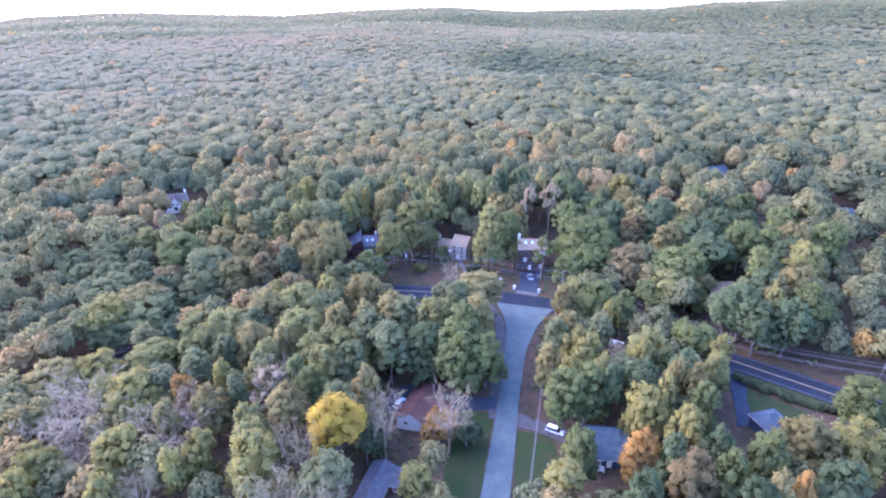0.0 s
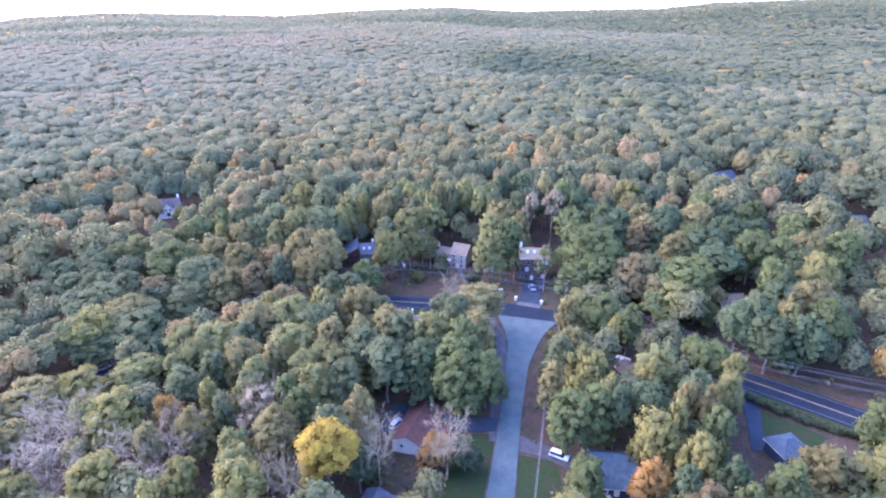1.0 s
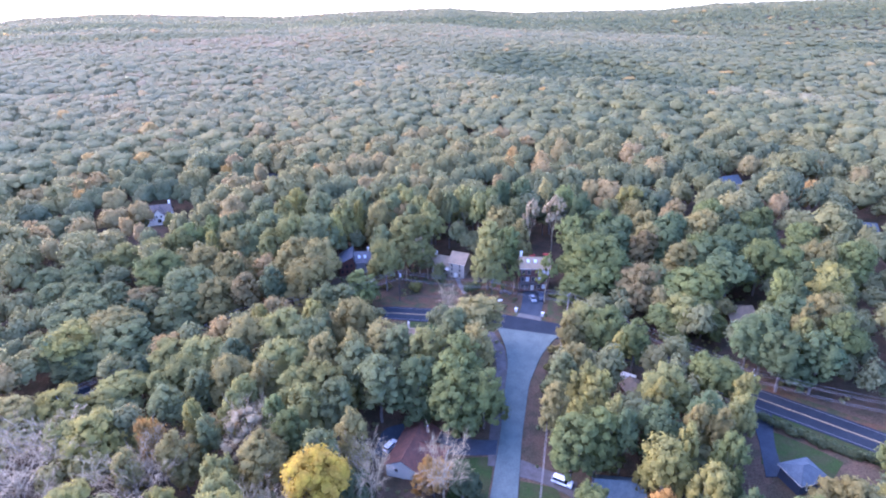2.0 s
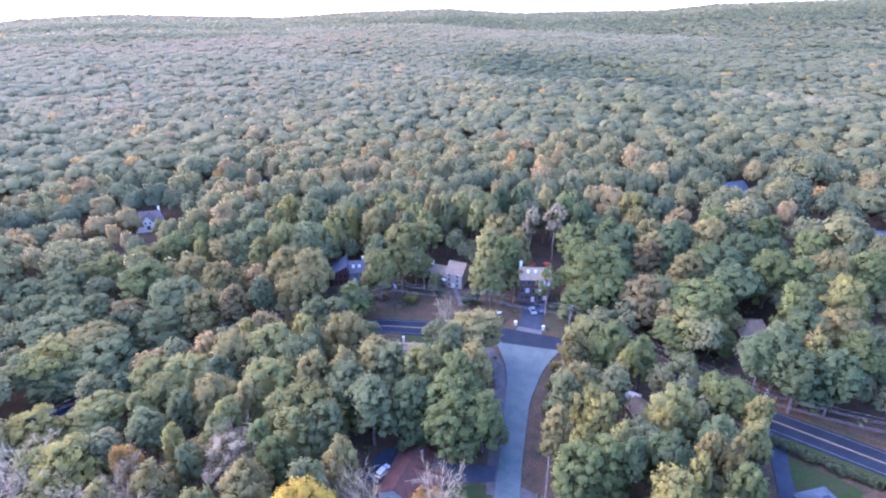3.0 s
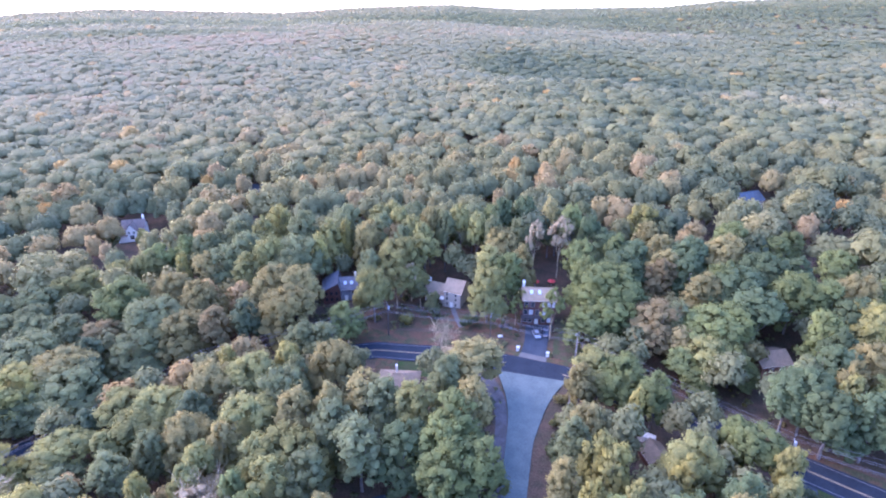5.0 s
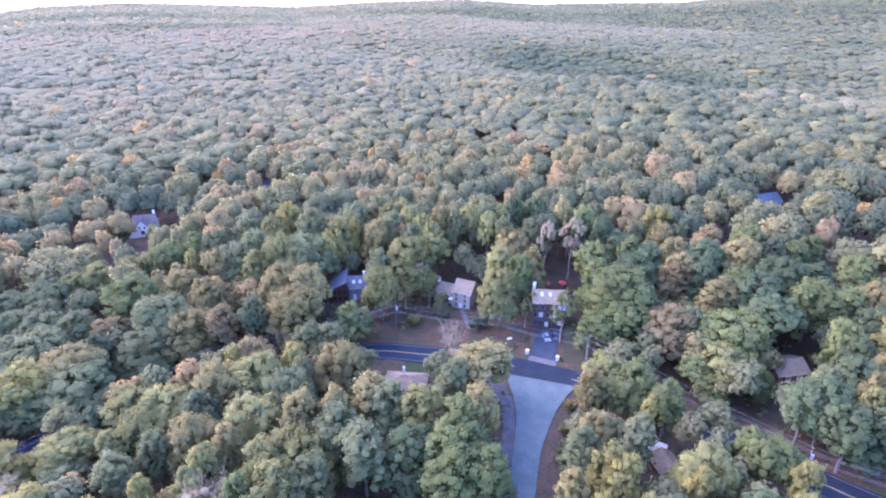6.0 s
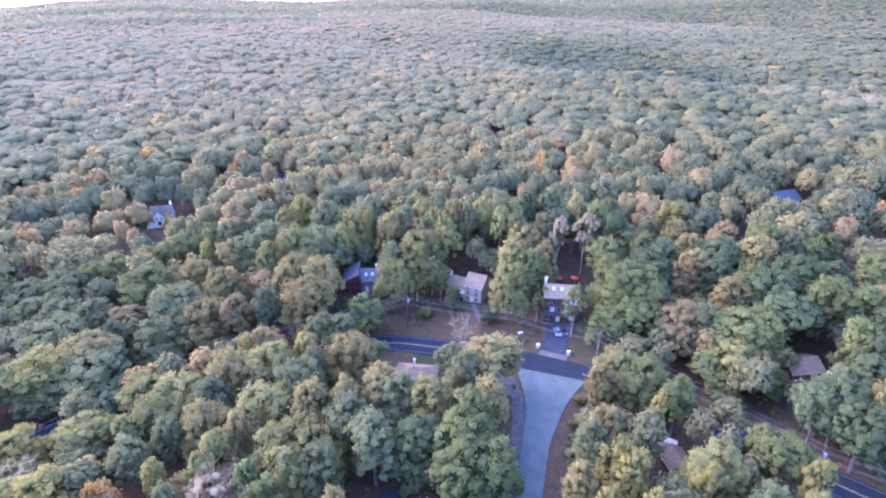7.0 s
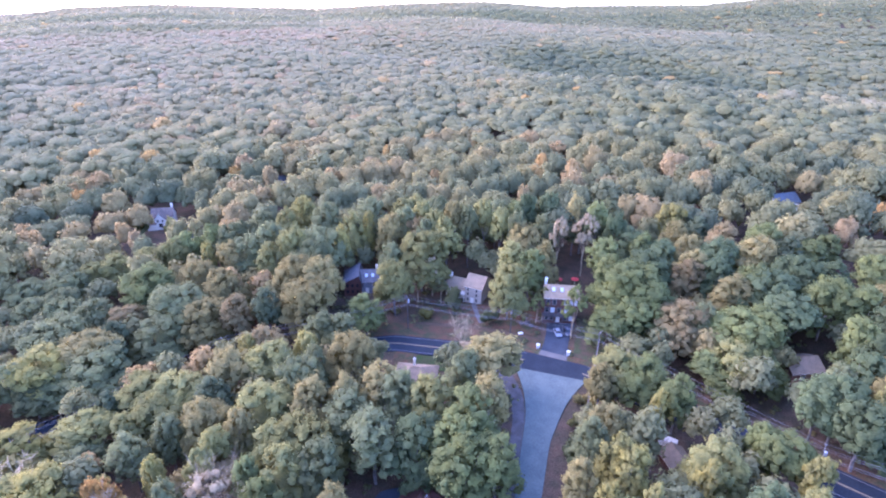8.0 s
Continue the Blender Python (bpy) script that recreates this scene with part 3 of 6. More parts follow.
tree(0.0, 204.0, 9.0, 3.2, "green")
tree(3.0, 181.0, 12.0, 4.4, "bare")
tree(29.4, 197.6, 12.0, 2.4, "light", "birch")
tree(27.2, 196.0, 10.5, 2.6, "lime", "birch")
tree(-128.6, 262.4, 8.5, 3.3, "light")
tree(-141.0, 260.0, 9.0, 3.6, "green")
tree(37.2, 187.4, 18.5, 3.7, "lime", "birch")
tree(-8.0, 214.0, 15.0, 3.4, "pink", "birch")
tree(-13.0, 209.5, 13.0, 3.2, "tan", "birch")
tree(-4.6, 209.0, 10.0, 3.0, "green", "birch")
tree(-18.0, 216.0, 15.0, 3.6, "light", "birch")
tree(38.3, 76.4, 19.6, 4.3, "deep")
tree(-5.8, 86.5, 14.3, 4.3, "yellow")
tree(-24.3, 83.3, 20.9, 6.3, "green")
tree(24.9, 84.0, 15.6, 4.7, "yellow")
tree(58.0, 74.7, 19.7, 5.0, "deep")
tree(30.0, 90.5, 15.7, 4.1, "lime")
tree(49.9, 81.3, 19.5, 6.0, "rust")
tree(47.5, 85.4, 19.8, 4.1, "deep")
tree(-40.9, 89.2, 20.4, 6.6, "yellow")
tree(56.4, 80.4, 19.7, 4.2, "lime")
tree(63.3, 75.4, 19.8, 3.3, "tan")
tree(42.7, 90.4, 17.0, 4.3, "orange")
tree(67.6, 75.9, 19.8, 2.5, "orange")
tree(-18.3, 100.8, 15.5, 4.1, "dark")
tree(56.6, 87.0, 20.1, 4.1, "deep")
tree(-43.2, 95.6, 20.1, 5.7, "light")
tree(-57.6, 88.3, 19.0, 3.1, "yellow")
tree(52.4, 92.9, 20.5, 4.6, "yellow")
tree(-53.9, 92.3, 19.3, 4.4, "yellow")
tree(75.5, 76.3, 19.6, 5.8, "deep")
tree(66.3, 84.8, 20.0, 4.7, "lime")
tree(-69.9, 82.0, 18.2, 3.8, "yellow")
tree(-24.9, 106.8, 21.0, 4.7, "green")
tree(46.8, 99.8, 20.2, 5.5, "yellow")
tree(-45.1, 101.7, 19.4, 4.4, "light")
tree(-38.1, 104.9, 19.3, 6.1, "tan")
tree(29.8, 108.2, 18.9, 6.1, "lime")
tree(-19.4, 112.6, 21.8, 4.4, "tan")
tree(-37.8, 108.4, 18.8, 5.3, "tan")
tree(51.6, 103.0, 20.8, 3.0, "yellow")
tree(74.5, 88.1, 19.8, 6.4, "tan")
tree(35.7, 110.0, 19.3, 5.3, "lime")
tree(59.4, 100.9, 20.1, 3.9, "lime")
tree(41.5, 109.8, 20.1, 3.5, "deep")
tree(-73.2, 93.8, 17.5, 6.3, "yellow")
tree(49.2, 108.5, 20.9, 5.5, "deep")
tree(-33.6, 114.8, 18.2, 5.4, "lime")
tree(32.5, 115.3, 18.4, 3.3, "yellow")
tree(40.1, 113.9, 19.4, 3.3, "light")
tree(-88.6, 82.9, 17.4, 3.9, "yellow")
tree(85.4, 87.3, 19.5, 6.4, "yellow")
tree(-44.0, 114.5, 18.7, 5.6, "pink")
tree(56.6, 109.5, 20.0, 3.2, "tan")
tree(-57.4, 109.2, 18.1, 5.4, "tan")
tree(4.8, 123.8, 19.5, 6.9, "lime", "tall")
tree(28.4, 120.7, 18.0, 4.1, "tan")
tree(-66.7, 104.9, 17.4, 3.6, "tan")
tree(61.3, 108.2, 19.4, 3.9, "tan")
tree(-39.0, 119.5, 18.7, 3.8, "lime")
tree(-52.6, 114.2, 18.4, 3.4, "green")
tree(-25.2, 123.5, 19.6, 5.4, "green")
tree(-32.4, 122.0, 19.1, 5.9, "light")
tree(11.9, 126.9, 18.6, 5.8, "lime", "tall")
tree(-90.1, 91.4, 17.0, 5.9, "yellow")
tree(38.5, 122.9, 19.1, 4.4, "yellow")
tree(2.9, 129.9, 20.0, 6.9, "lime", "tall")
tree(61.2, 114.9, 18.6, 5.0, "deep")
tree(-5.3, 131.0, 20.1, 6.9, "deep", "tall")
tree(36.3, 126.2, 19.0, 5.1, "yellow")
tree(52.4, 120.7, 18.6, 3.8, "yellow")
tree(-49.7, 122.5, 18.6, 3.9, "light")
tree(-28.4, 129.2, 19.6, 8.1, "light")
tree(-14.9, 131.8, 20.0, 7.0, "green", "tall")
tree(-66.4, 115.1, 17.1, 3.8, "orange")
tree(-36.7, 128.9, 19.3, 5.6, "light")
tree(69.2, 114.8, 17.7, 3.6, "light")
tree(-59.2, 121.2, 17.5, 2.7, "yellow")
tree(32.3, 131.7, 17.9, 4.7, "green")
tree(6.6, 136.8, 21.0, 7.2, "lime", "tall")
tree(-48.9, 128.3, 18.8, 4.0, "light")
tree(-69.8, 118.3, 12.9, 3.8, "yellow")
tree(55.8, 125.7, 18.2, 6.9, "light")
tree(95.5, 99.5, 19.0, 6.1, "lime")
tree(-21.0, 136.9, 20.1, 6.6, "green")
tree(-79.6, 114.6, 17.1, 7.7, "yellow")
tree(-45.6, 133.0, 19.2, 4.0, "tan")
tree(35.9, 137.5, 17.3, 5.3, "tan")
tree(73.8, 122.9, 17.0, 3.2, "yellow")
tree(-3.5, 143.5, 20.0, 6.8, "light", "tall")
tree(-30.6, 140.4, 21.1, 5.7, "tan")
tree(10.4, 143.4, 20.9, 5.4, "tan", "tall")
tree(-67.8, 127.2, 16.1, 5.3, "green")
tree(-11.4, 144.5, 20.2, 6.6, "green")
tree(-88.3, 115.5, 16.1, 4.6, "light")
tree(-23.8, 144.2, 20.6, 4.5, "tan")
tree(-42.7, 140.2, 20.1, 8.1, "light")
tree(-103.0, 105.1, 15.8, 5.2, "tan")
tree(-62.9, 133.7, 16.4, 4.2, "green")
tree(-56.1, 137.3, 17.7, 7.0, "tan")
tree(-15.5, 148.6, 20.4, 6.4, "tan")
tree(72.3, 131.0, 15.2, 7.3, "lime")
tree(68.0, 133.7, 15.5, 4.2, "lime")
tree(49.0, 142.4, 17.8, 2.2, "yellow")
tree(-35.6, 149.4, 21.2, 7.1, "green")
tree(4.0, 154.8, 19.2, 5.1, "green", "tall")
tree(-83.8, 130.7, 9.9, 6.2, "green")
tree(-56.9, 145.2, 17.4, 5.6, "dark")
tree(38.2, 151.9, 17.3, 4.3, "tan")
tree(-74.5, 137.8, 14.0, 4.7, "light")
tree(55.4, 147.2, 17.5, 5.2, "lime")
tree(-96.1, 126.4, 9.2, 5.7, "tan")
tree(-70.3, 142.4, 14.8, 8.0, "light")
tree(-34.2, 156.5, 19.9, 3.7, "green")
tree(49.8, 153.9, 16.4, 7.7, "lime")
tree(-86.6, 137.7, 12.3, 7.6, "light")
tree(11.0, 162.4, 18.1, 8.9, "tan", "tall")
tree(-26.4, 160.7, 20.1, 7.6, "tan")
tree(-66.0, 149.0, 15.3, 7.6, "light")
tree(90.6, 135.8, 18.5, 6.4, "deep", "tall")
tree(-107.1, 123.3, 13.4, 8.2, "tan")
tree(-98.7, 131.3, 11.8, 7.3, "yellow")
tree(44.6, 158.2, 15.6, 8.1, "light")
tree(-46.2, 159.0, 18.3, 8.0, "light")
tree(98.4, 134.2, 19.2, 5.7, "deep", "tall")
tree(85.0, 143.5, 17.5, 5.3, "deep")
tree(-75.0, 149.1, 14.7, 8.7, "light")
tree(-57.5, 156.9, 17.7, 8.5, "tan")
tree(-84.1, 144.7, 13.2, 4.2, "dark")
tree(-39.2, 164.0, 18.8, 4.3, "yellow")
tree(-121, 118, 14.7, 4.8, "yellow")
tree(89.7, 143.5, 18.7, 7.6, "deep")
tree(95.9, 140.2, 19.5, 3.0, "yellow")
tree(-55.6, 164.1, 18.0, 3.5, "yellow")
tree(71.2, 158.1, 9.1, 4.6, "lime")
tree(98.8, 143.9, 20.3, 4.4, "tan")
tree(-50.2, 167.5, 18.1, 5.6, "rust")
tree(-31.0, 172.1, 19.1, 6.5, "green")
tree(106.7, 140.0, 19.8, 6.6, "lime")
tree(93.0, 150.6, 17.5, 5.3, "green")
tree(-37.5, 174.0, 18.9, 5.9, "green")
tree(97.9, 149.1, 20.5, 6.3, "deep")
tree(70.4, 165.1, 10.8, 5.9, "lime")
tree(81.3, 161.9, 12.5, 6.9, "lime")
tree(75.6, 164.8, 13.9, 7.8, "light")
tree(-94.1, 156.0, 15.3, 9.5, "green")
tree(108.1, 149.3, 20.1, 7.0, "tan")
tree(-108.5, 149.4, 9.4, 5.8, "green")
tree(-100.5, 155.5, 8.4, 5.2, "green")
tree(-103.9, 154.4, 10.9, 6.8, "green")
tree(46.7, 182.2, 13.0, 6.5, "lime")
tree(104.2, 157.4, 20.2, 4.7, "deep")
tree(-94.5, 163.5, 15.1, 4.2, "dark")
tree(-83.9, 170.6, 8.9, 5.5, "green")
tree(-115.1, 151.8, 15.8, 4.8, "green")
tree(66.1, 179.2, 17.1, 8.8, "rust")
tree(81.1, 173.2, 17.2, 10.7, "lime")
tree(-109.8, 157.3, 16.3, 9.5, "yellow")
tree(-27.5, 190.6, 14.6, 6.4, "lime")
tree(-56.6, 184.3, 19.7, 4.8, "dark")
tree(72.1, 178.9, 17.5, 4.2, "green")
tree(-66, 182.5, 18.0, 5.5, "rust")
tree(-45.8, 188.6, 21.7, 9.7, "tan")
tree(-103.1, 164.9, 16.3, 9.9, "tan")
tree(53.9, 187.1, 15.5, 9.6, "lime")
tree(105.5, 164.7, 20.2, 5.3, "lime")
tree(-86.7, 175.5, 14.9, 9.2, "green")
tree(61.4, 185.9, 10.0, 6.2, "deep")
tree(-76.5, 181.9, 16.7, 9.1, "tan")
tree(17.8, 197.8, 19.8, 6.9, "light")
tree(-100.1, 172.1, 15.5, 4.9, "dark")
tree(94.5, 177.4, 20.2, 8.1, "deep", "high")
tree(-19.9, 201.6, 20.8, 7.0, "light")
tree(55.8, 195.1, 21.4, 12.7, "lime")
tree(119.5, 165.8, 20.3, 7.3, "yellow")
tree(-116.1, 169.4, 16.0, 9.9, "green")
tree(116.1, 169.4, 20.3, 5.9, "deep")
tree(-43.8, 201.2, 22.1, 7.5, "tan")
tree(50.4, 201.2, 21.0, 6.0, "lime")
tree(83.6, 190.1, 19.8, 6.6, "tan")
tree(-85.9, 189.4, 18.0, 10.3, "green")
tree(-52.7, 201.3, 21.7, 8.0, "tan")
tree(24.9, 206.7, 21.0, 5.7, "lime")
tree(-102.8, 182.9, 14.3, 6.1, "rust")
tree(-75.0, 196.5, 18.5, 6.9, "tan")
tree(93.4, 189.3, 20.3, 11.4, "deep")
tree(19.8, 210.8, 21.4, 6.3, "light")
tree(30.3, 210.6, 21.2, 4.8, "tan")
tree(114.3, 180.0, 20.4, 6.2, "lime")
tree(73.3, 200.4, 19.6, 5.5, "rust")
tree(63.0, 204.0, 20.1, 9.4, "deep")
tree(108.5, 184.7, 20.7, 9.4, "lime")
tree(-22.8, 214.3, 21.5, 5.0, "green")
tree(-112.4, 184.2, 15.4, 6.6, "green")
tree(91.9, 195.6, 19.9, 7.7, "lime")
tree(82.2, 201.1, 19.6, 6.0, "deep")
tree(-12.3, 217.4, 22.5, 10.0, "light")
tree(-50.5, 212.6, 21.5, 8.9, "green")
tree(77.5, 206.0, 19.7, 6.2, "tan")
tree(51.3, 214.2, 20.7, 6.4, "lime")
tree(123.7, 182.5, 19.6, 7.1, "tan")
tree(-87.7, 202.7, 18.6, 8.1, "tan")
tree(-121.9, 185.2, 14.7, 6.9, "green")
tree(-100.6, 198.6, 18.5, 11.3, "lime")
tree(-65.0, 213.0, 20.9, 5.9, "light")
tree(25.4, 222.4, 21.4, 7.1, "tan")
tree(69.4, 213.2, 20.1, 6.9, "deep")
tree(106.6, 198.2, 19.7, 9.1, "deep")
tree(135.9, 181.2, 18.7, 7.5, "lime")
tree(-48.3, 221.9, 22.7, 9.7, "green")
tree(114.9, 195.9, 19.3, 6.7, "deep")
tree(-3.5, 227.8, 21.5, 6.8, "light")
tree(64.6, 218.5, 20.3, 5.5, "lime")
tree(86.9, 211.1, 19.7, 7.8, "deep")
tree(-134.8, 185.2, 14.2, 6.9, "green")
tree(-59.7, 221.2, 23.5, 7.7, "light")
tree(-128.3, 190.2, 15.1, 6.9, "green")
tree(-42.3, 226.1, 22.5, 3.4, "yellow")
tree(-80.0, 216.4, 19.5, 6.0, "tan")
tree(78.8, 217.3, 20.0, 6.0, "tan")
tree(61.7, 223.4, 20.5, 6.7, "deep")
tree(-75.6, 219.3, 20.6, 8.2, "green")
tree(98.7, 211.6, 19.7, 7.8, "tan")
tree(-15.6, 233.5, 21.6, 7.0, "rust")
tree(32.9, 232.3, 21.2, 5.3, "green")
tree(-69.4, 224.9, 23.3, 7.3, "green")
tree(-25.2, 235.9, 22.1, 7.0, "tan")
tree(-91.2, 219.2, 18.8, 3.1, "yellow")
tree(-40.4, 235.4, 22.9, 5.4, "light")
tree(110.0, 213.2, 19.2, 5.4, "dark")
tree(-34.9, 237.8, 22.7, 3.0, "yellow")
tree(-64.5, 232.1, 25.7, 5.3, "light")
tree(78.2, 228.9, 20.3, 5.2, "tan")
tree(-135.6, 201.5, 14.6, 8.4, "green")
tree(93.8, 224.6, 20.1, 6.2, "rust")
tree(-143.9, 196.6, 13.7, 8.4, "green")
tree(133.8, 203.7, 15.9, 7.0, "lime")
tree(-50.6, 239.1, 24.6, 7.7, "green")
tree(118.1, 214.3, 17.1, 6.4, "lime")
tree(106.1, 221.1, 20.3, 8.1, "lime")
tree(-85.8, 229.8, 20.3, 8.0, "green")
tree(-122.0, 213.6, 15.6, 7.3, "light")
tree(-129.2, 209.4, 14.6, 7.3, "light")
tree(-112.6, 219.5, 15.6, 7.1, "light")
tree(-0.0, 246.9, 21.1, 7.9, "light")
tree(-82.5, 233.0, 20.0, 6.0, "green")
tree(-105.7, 223.6, 17.3, 7.1, "light")
tree(48.2, 243.4, 20.7, 6.7, "green")
tree(-76.7, 236.4, 22.4, 6.0, "green")
tree(-34.7, 247.3, 23.8, 7.9, "green")
tree(-103.3, 228.0, 18.0, 6.9, "lime")
tree(-22.7, 249.4, 22.6, 6.3, "light")
tree(15.0, 250.0, 20.5, 7.4, "green")
tree(87.5, 234.8, 19.2, 5.9, "dark")
tree(124.5, 218.0, 17.1, 6.4, "lime")
tree(24.6, 250.7, 20.5, 8.0, "lime")
tree(-95.5, 233.3, 19.2, 5.4, "lime")
tree(32.8, 250.0, 20.6, 6.3, "green")
tree(-9.0, 252.7, 21.9, 8.7, "green")
tree(-16.5, 253.0, 22.8, 6.3, "light")
tree(58.2, 246.8, 20.6, 6.8, "green")
tree(-62.8, 246.5, 24.2, 7.3, "yellow")
tree(80.3, 241.5, 20.5, 7.2, "yellow")
far_tree(-120.5, 278.5, 15.0, 5.0, "green")
far_tree(-127.0, 283.0, 15.0, 4.8, "deep")
far_tree(-117.0, 271.5, 14.0, 4.6, "green")
far_tree(-113.5, 281.0, 16.0, 5.2, "deep")
far_tree(-132.5, 285.0, 15.0, 5.0, "green")
far_tree(-138.0, 288.0, 17.0, 5.6, "deep")
far_tree(93.3, 238.2, 20.1, 5.9, "dark")
far_tree(138.3, 216.0, 15.8, 8.9, "lime")
far_tree(87.0, 242.6, 20.4, 6.6, "deep")
far_tree(154.0, 207.1, 14.8, 5.2, "deep")
far_tree(-121.1, 228.7, 16.1, 4.8, "green")
far_tree(46.6, 254.7, 20.6, 7.5, "dark")
far_tree(146.8, 213.3, 13.3, 6.4, "lime")
far_tree(-78.9, 248.0, 22.2, 7.4, "green")
far_tree(113.6, 236.2, 20.9, 7.8, "lime")
far_tree(66.7, 253.5, 20.6, 5.8, "tan")
far_tree(74.7, 251.5, 20.7, 8.6, "yellow")
far_tree(153.1, 217.0, 13.5, 6.4, "lime")
far_tree(-113.5, 241.7, 17.6, 5.1, "light")
far_tree(1.3, 267.1, 21.1, 6.1, "light")
far_tree(138.1, 230.1, 17.5, 4.7, "rust")
far_tree(27.1, 267.1, 20.5, 3.6, "yellow")
far_tree(-128.8, 235.6, 15.2, 3.3, "pink")
far_tree(-93.0, 251.9, 20.5, 7.0, "tan")
far_tree(128.1, 236.2, 17.9, 7.8, "lime")
far_tree(-9.0, 269.4, 21.8, 7.4, "tan")
far_tree(-54.2, 264.5, 22.4, 8.3, "green")
far_tree(120.8, 241.9, 20.3, 7.8, "lime")
far_tree(-18.7, 270.0, 22.6, 6.8, "green")
far_tree(-34.7, 269.1, 22.3, 6.4, "tan")
far_tree(41.0, 268.3, 19.4, 6.0, "lime")
far_tree(51.1, 266.6, 20.5, 6.7, "green")
far_tree(1.8, 272.2, 21.0, 6.8, "green")
far_tree(-141.2, 233.9, 13.4, 6.7, "light")
far_tree(-46.1, 269.3, 22.7, 8.3, "green")
far_tree(-147.8, 230.0, 12.5, 6.7, "light")
far_tree(-28.4, 272.8, 22.5, 6.4, "tan")
far_tree(46.9, 271.8, 20.2, 6.0, "lime")
far_tree(-154.4, 229.3, 14.1, 7.0, "green")
far_tree(-92.9, 261.5, 21.0, 8.4, "light")
far_tree(11.0, 278.3, 20.7, 8.9, "green")
far_tree(89.7, 265.5, 19.1, 6.7, "green")
far_tree(-138.9, 244.2, 14.9, 4.0, "pink")
far_tree(33.9, 280.8, 19.4, 6.2, "green")
far_tree(17.4, 284.2, 19.4, 6.7, "green")
far_tree(-80.2, 274.2, 21.9, 6.9, "light")
far_tree(96.3, 269.4, 19.8, 6.7, "green")
far_tree(50.3, 281.8, 20.5, 7.7, "tan")
far_tree(156.2, 240.6, 18.1, 4.3, "orange")
far_tree(40.0, 284.4, 20.2, 6.2, "green")
far_tree(87.1, 274.1, 20.3, 7.4, "green")
far_tree(-61.2, 281.7, 22.4, 7.7, "light")
far_tree(-105.1, 268.7, 19.9, 7.4, "light")
far_tree(72.5, 279.6, 19.5, 7.0, "lime")
far_tree(24.0, 288.1, 20.1, 6.7, "green")
far_tree(101.9, 271.1, 20.1, 7.4, "tan")
far_tree(-18.9, 289.9, 21.2, 6.6, "light")
far_tree(-75.5, 281.7, 22.0, 7.7, "light")
far_tree(-148.7, 251.9, 15.6, 8.2, "tan")
far_tree(-139.0, 257.9, 16.6, 6.0, "tan")
far_tree(106.5, 273.0, 19.0, 7.7, "deep")
far_tree(-169.6, 239.1, 15.7, 8.4, "green")
far_tree(169.5, 240.0, 17.7, 7.6, "lime")
far_tree(164.7, 243.4, 17.9, 6.0, "deep")
far_tree(144.4, 256.4, 16.8, 6.0, "deep")
far_tree(79.4, 283.6, 20.5, 7.0, "lime")
far_tree(154.7, 251.5, 18.0, 8.0, "deep")
far_tree(-68.4, 287.3, 22.6, 7.7, "light")
far_tree(-161.6, 248.8, 15.5, 6.4, "green")
far_tree(-167.8, 245.1, 14.8, 6.4, "green")
far_tree(104.4, 278.2, 20.1, 8.2, "tan")
far_tree(-176.8, 239.1, 16.2, 4.7, "rust")
far_tree(-5.0, 298.3, 19.6, 6.6, "light")
far_tree(120.8, 273.0, 18.6, 7.7, "deep")
far_tree(150.3, 259.9, 17.3, 6.0, "deep")
far_tree(113.7, 278.6, 19.7, 7.7, "deep")
far_tree(65.2, 295.0, 20.0, 7.0, "green")
far_tree(1.5, 302.2, 20.2, 6.6, "light")
far_tree(-53.2, 298.0, 20.6, 7.5, "tan")
far_tree(52.3, 298.4, 20.9, 5.4, "rust")
far_tree(-25.6, 304.1, 20.0, 7.6, "tan")
far_tree(-45.8, 302.4, 21.2, 7.5, "tan")
far_tree(-39.6, 304.1, 20.4, 7.6, "tan")
far_tree(72.1, 299.0, 21.2, 7.0, "green")
far_tree(-32.6, 309.6, 20.8, 7.6, "tan")
far_tree(-169.0, 261.6, 16.9, 7.9, "dark")
far_tree(7.5, 311.6, 19.8, 8.8, "light")
far_tree(46.7, 308.4, 20.9, 7.7, "green")
far_tree(-94.4, 297.4, 20.8, 4.7, "yellow")
far_tree(79.7, 302.3, 21.7, 7.5, "light")
far_tree(39.0, 310.2, 20.5, 4.2, "orange")
far_tree(-157.5, 270.9, 17.4, 7.8, "tan")
far_tree(20.9, 313.4, 19.4, 8.9, "light")
far_tree(148.9, 277.3, 17.3, 6.2, "yellow")
far_tree(-185.9, 254.1, 17.1, 8.3, "dark")
far_tree(186.5, 254.9, 18.1, 5.7, "tan")
far_tree(-146.8, 281.0, 17.0, 7.2, "dark")
far_tree(100.4, 301.0, 21.3, 8.1, "rust")
far_tree(157.2, 275.7, 16.4, 6.1, "light")
far_tree(-139.8, 285.2, 18.2, 7.2, "dark")
far_tree(-15.5, 319.1, 19.3, 7.1, "light")
far_tree(66.4, 313.8, 22.3, 7.8, "tan")
far_tree(-168.6, 274.1, 17.6, 8.9, "green")
far_tree(-174.8, 271.9, 17.5, 4.7, "orange")
far_tree(-8.6, 323.2, 19.5, 7.1, "light")
far_tree(163.2, 279.2, 17.5, 6.1, "light")
far_tree(-179.0, 269.4, 17.2, 6.8, "light")
far_tree(-185.7, 265.4, 16.4, 6.8, "light")
far_tree(-132.4, 295.9, 18.0, 6.2, "light")
far_tree(-126.3, 299.5, 19.1, 6.2, "light")
far_tree(171.0, 277.0, 16.9, 8.1, "deep")
far_tree(58.8, 320.8, 22.5, 7.2, "light")
far_tree(-108.4, 307.7, 19.0, 6.0, "green")
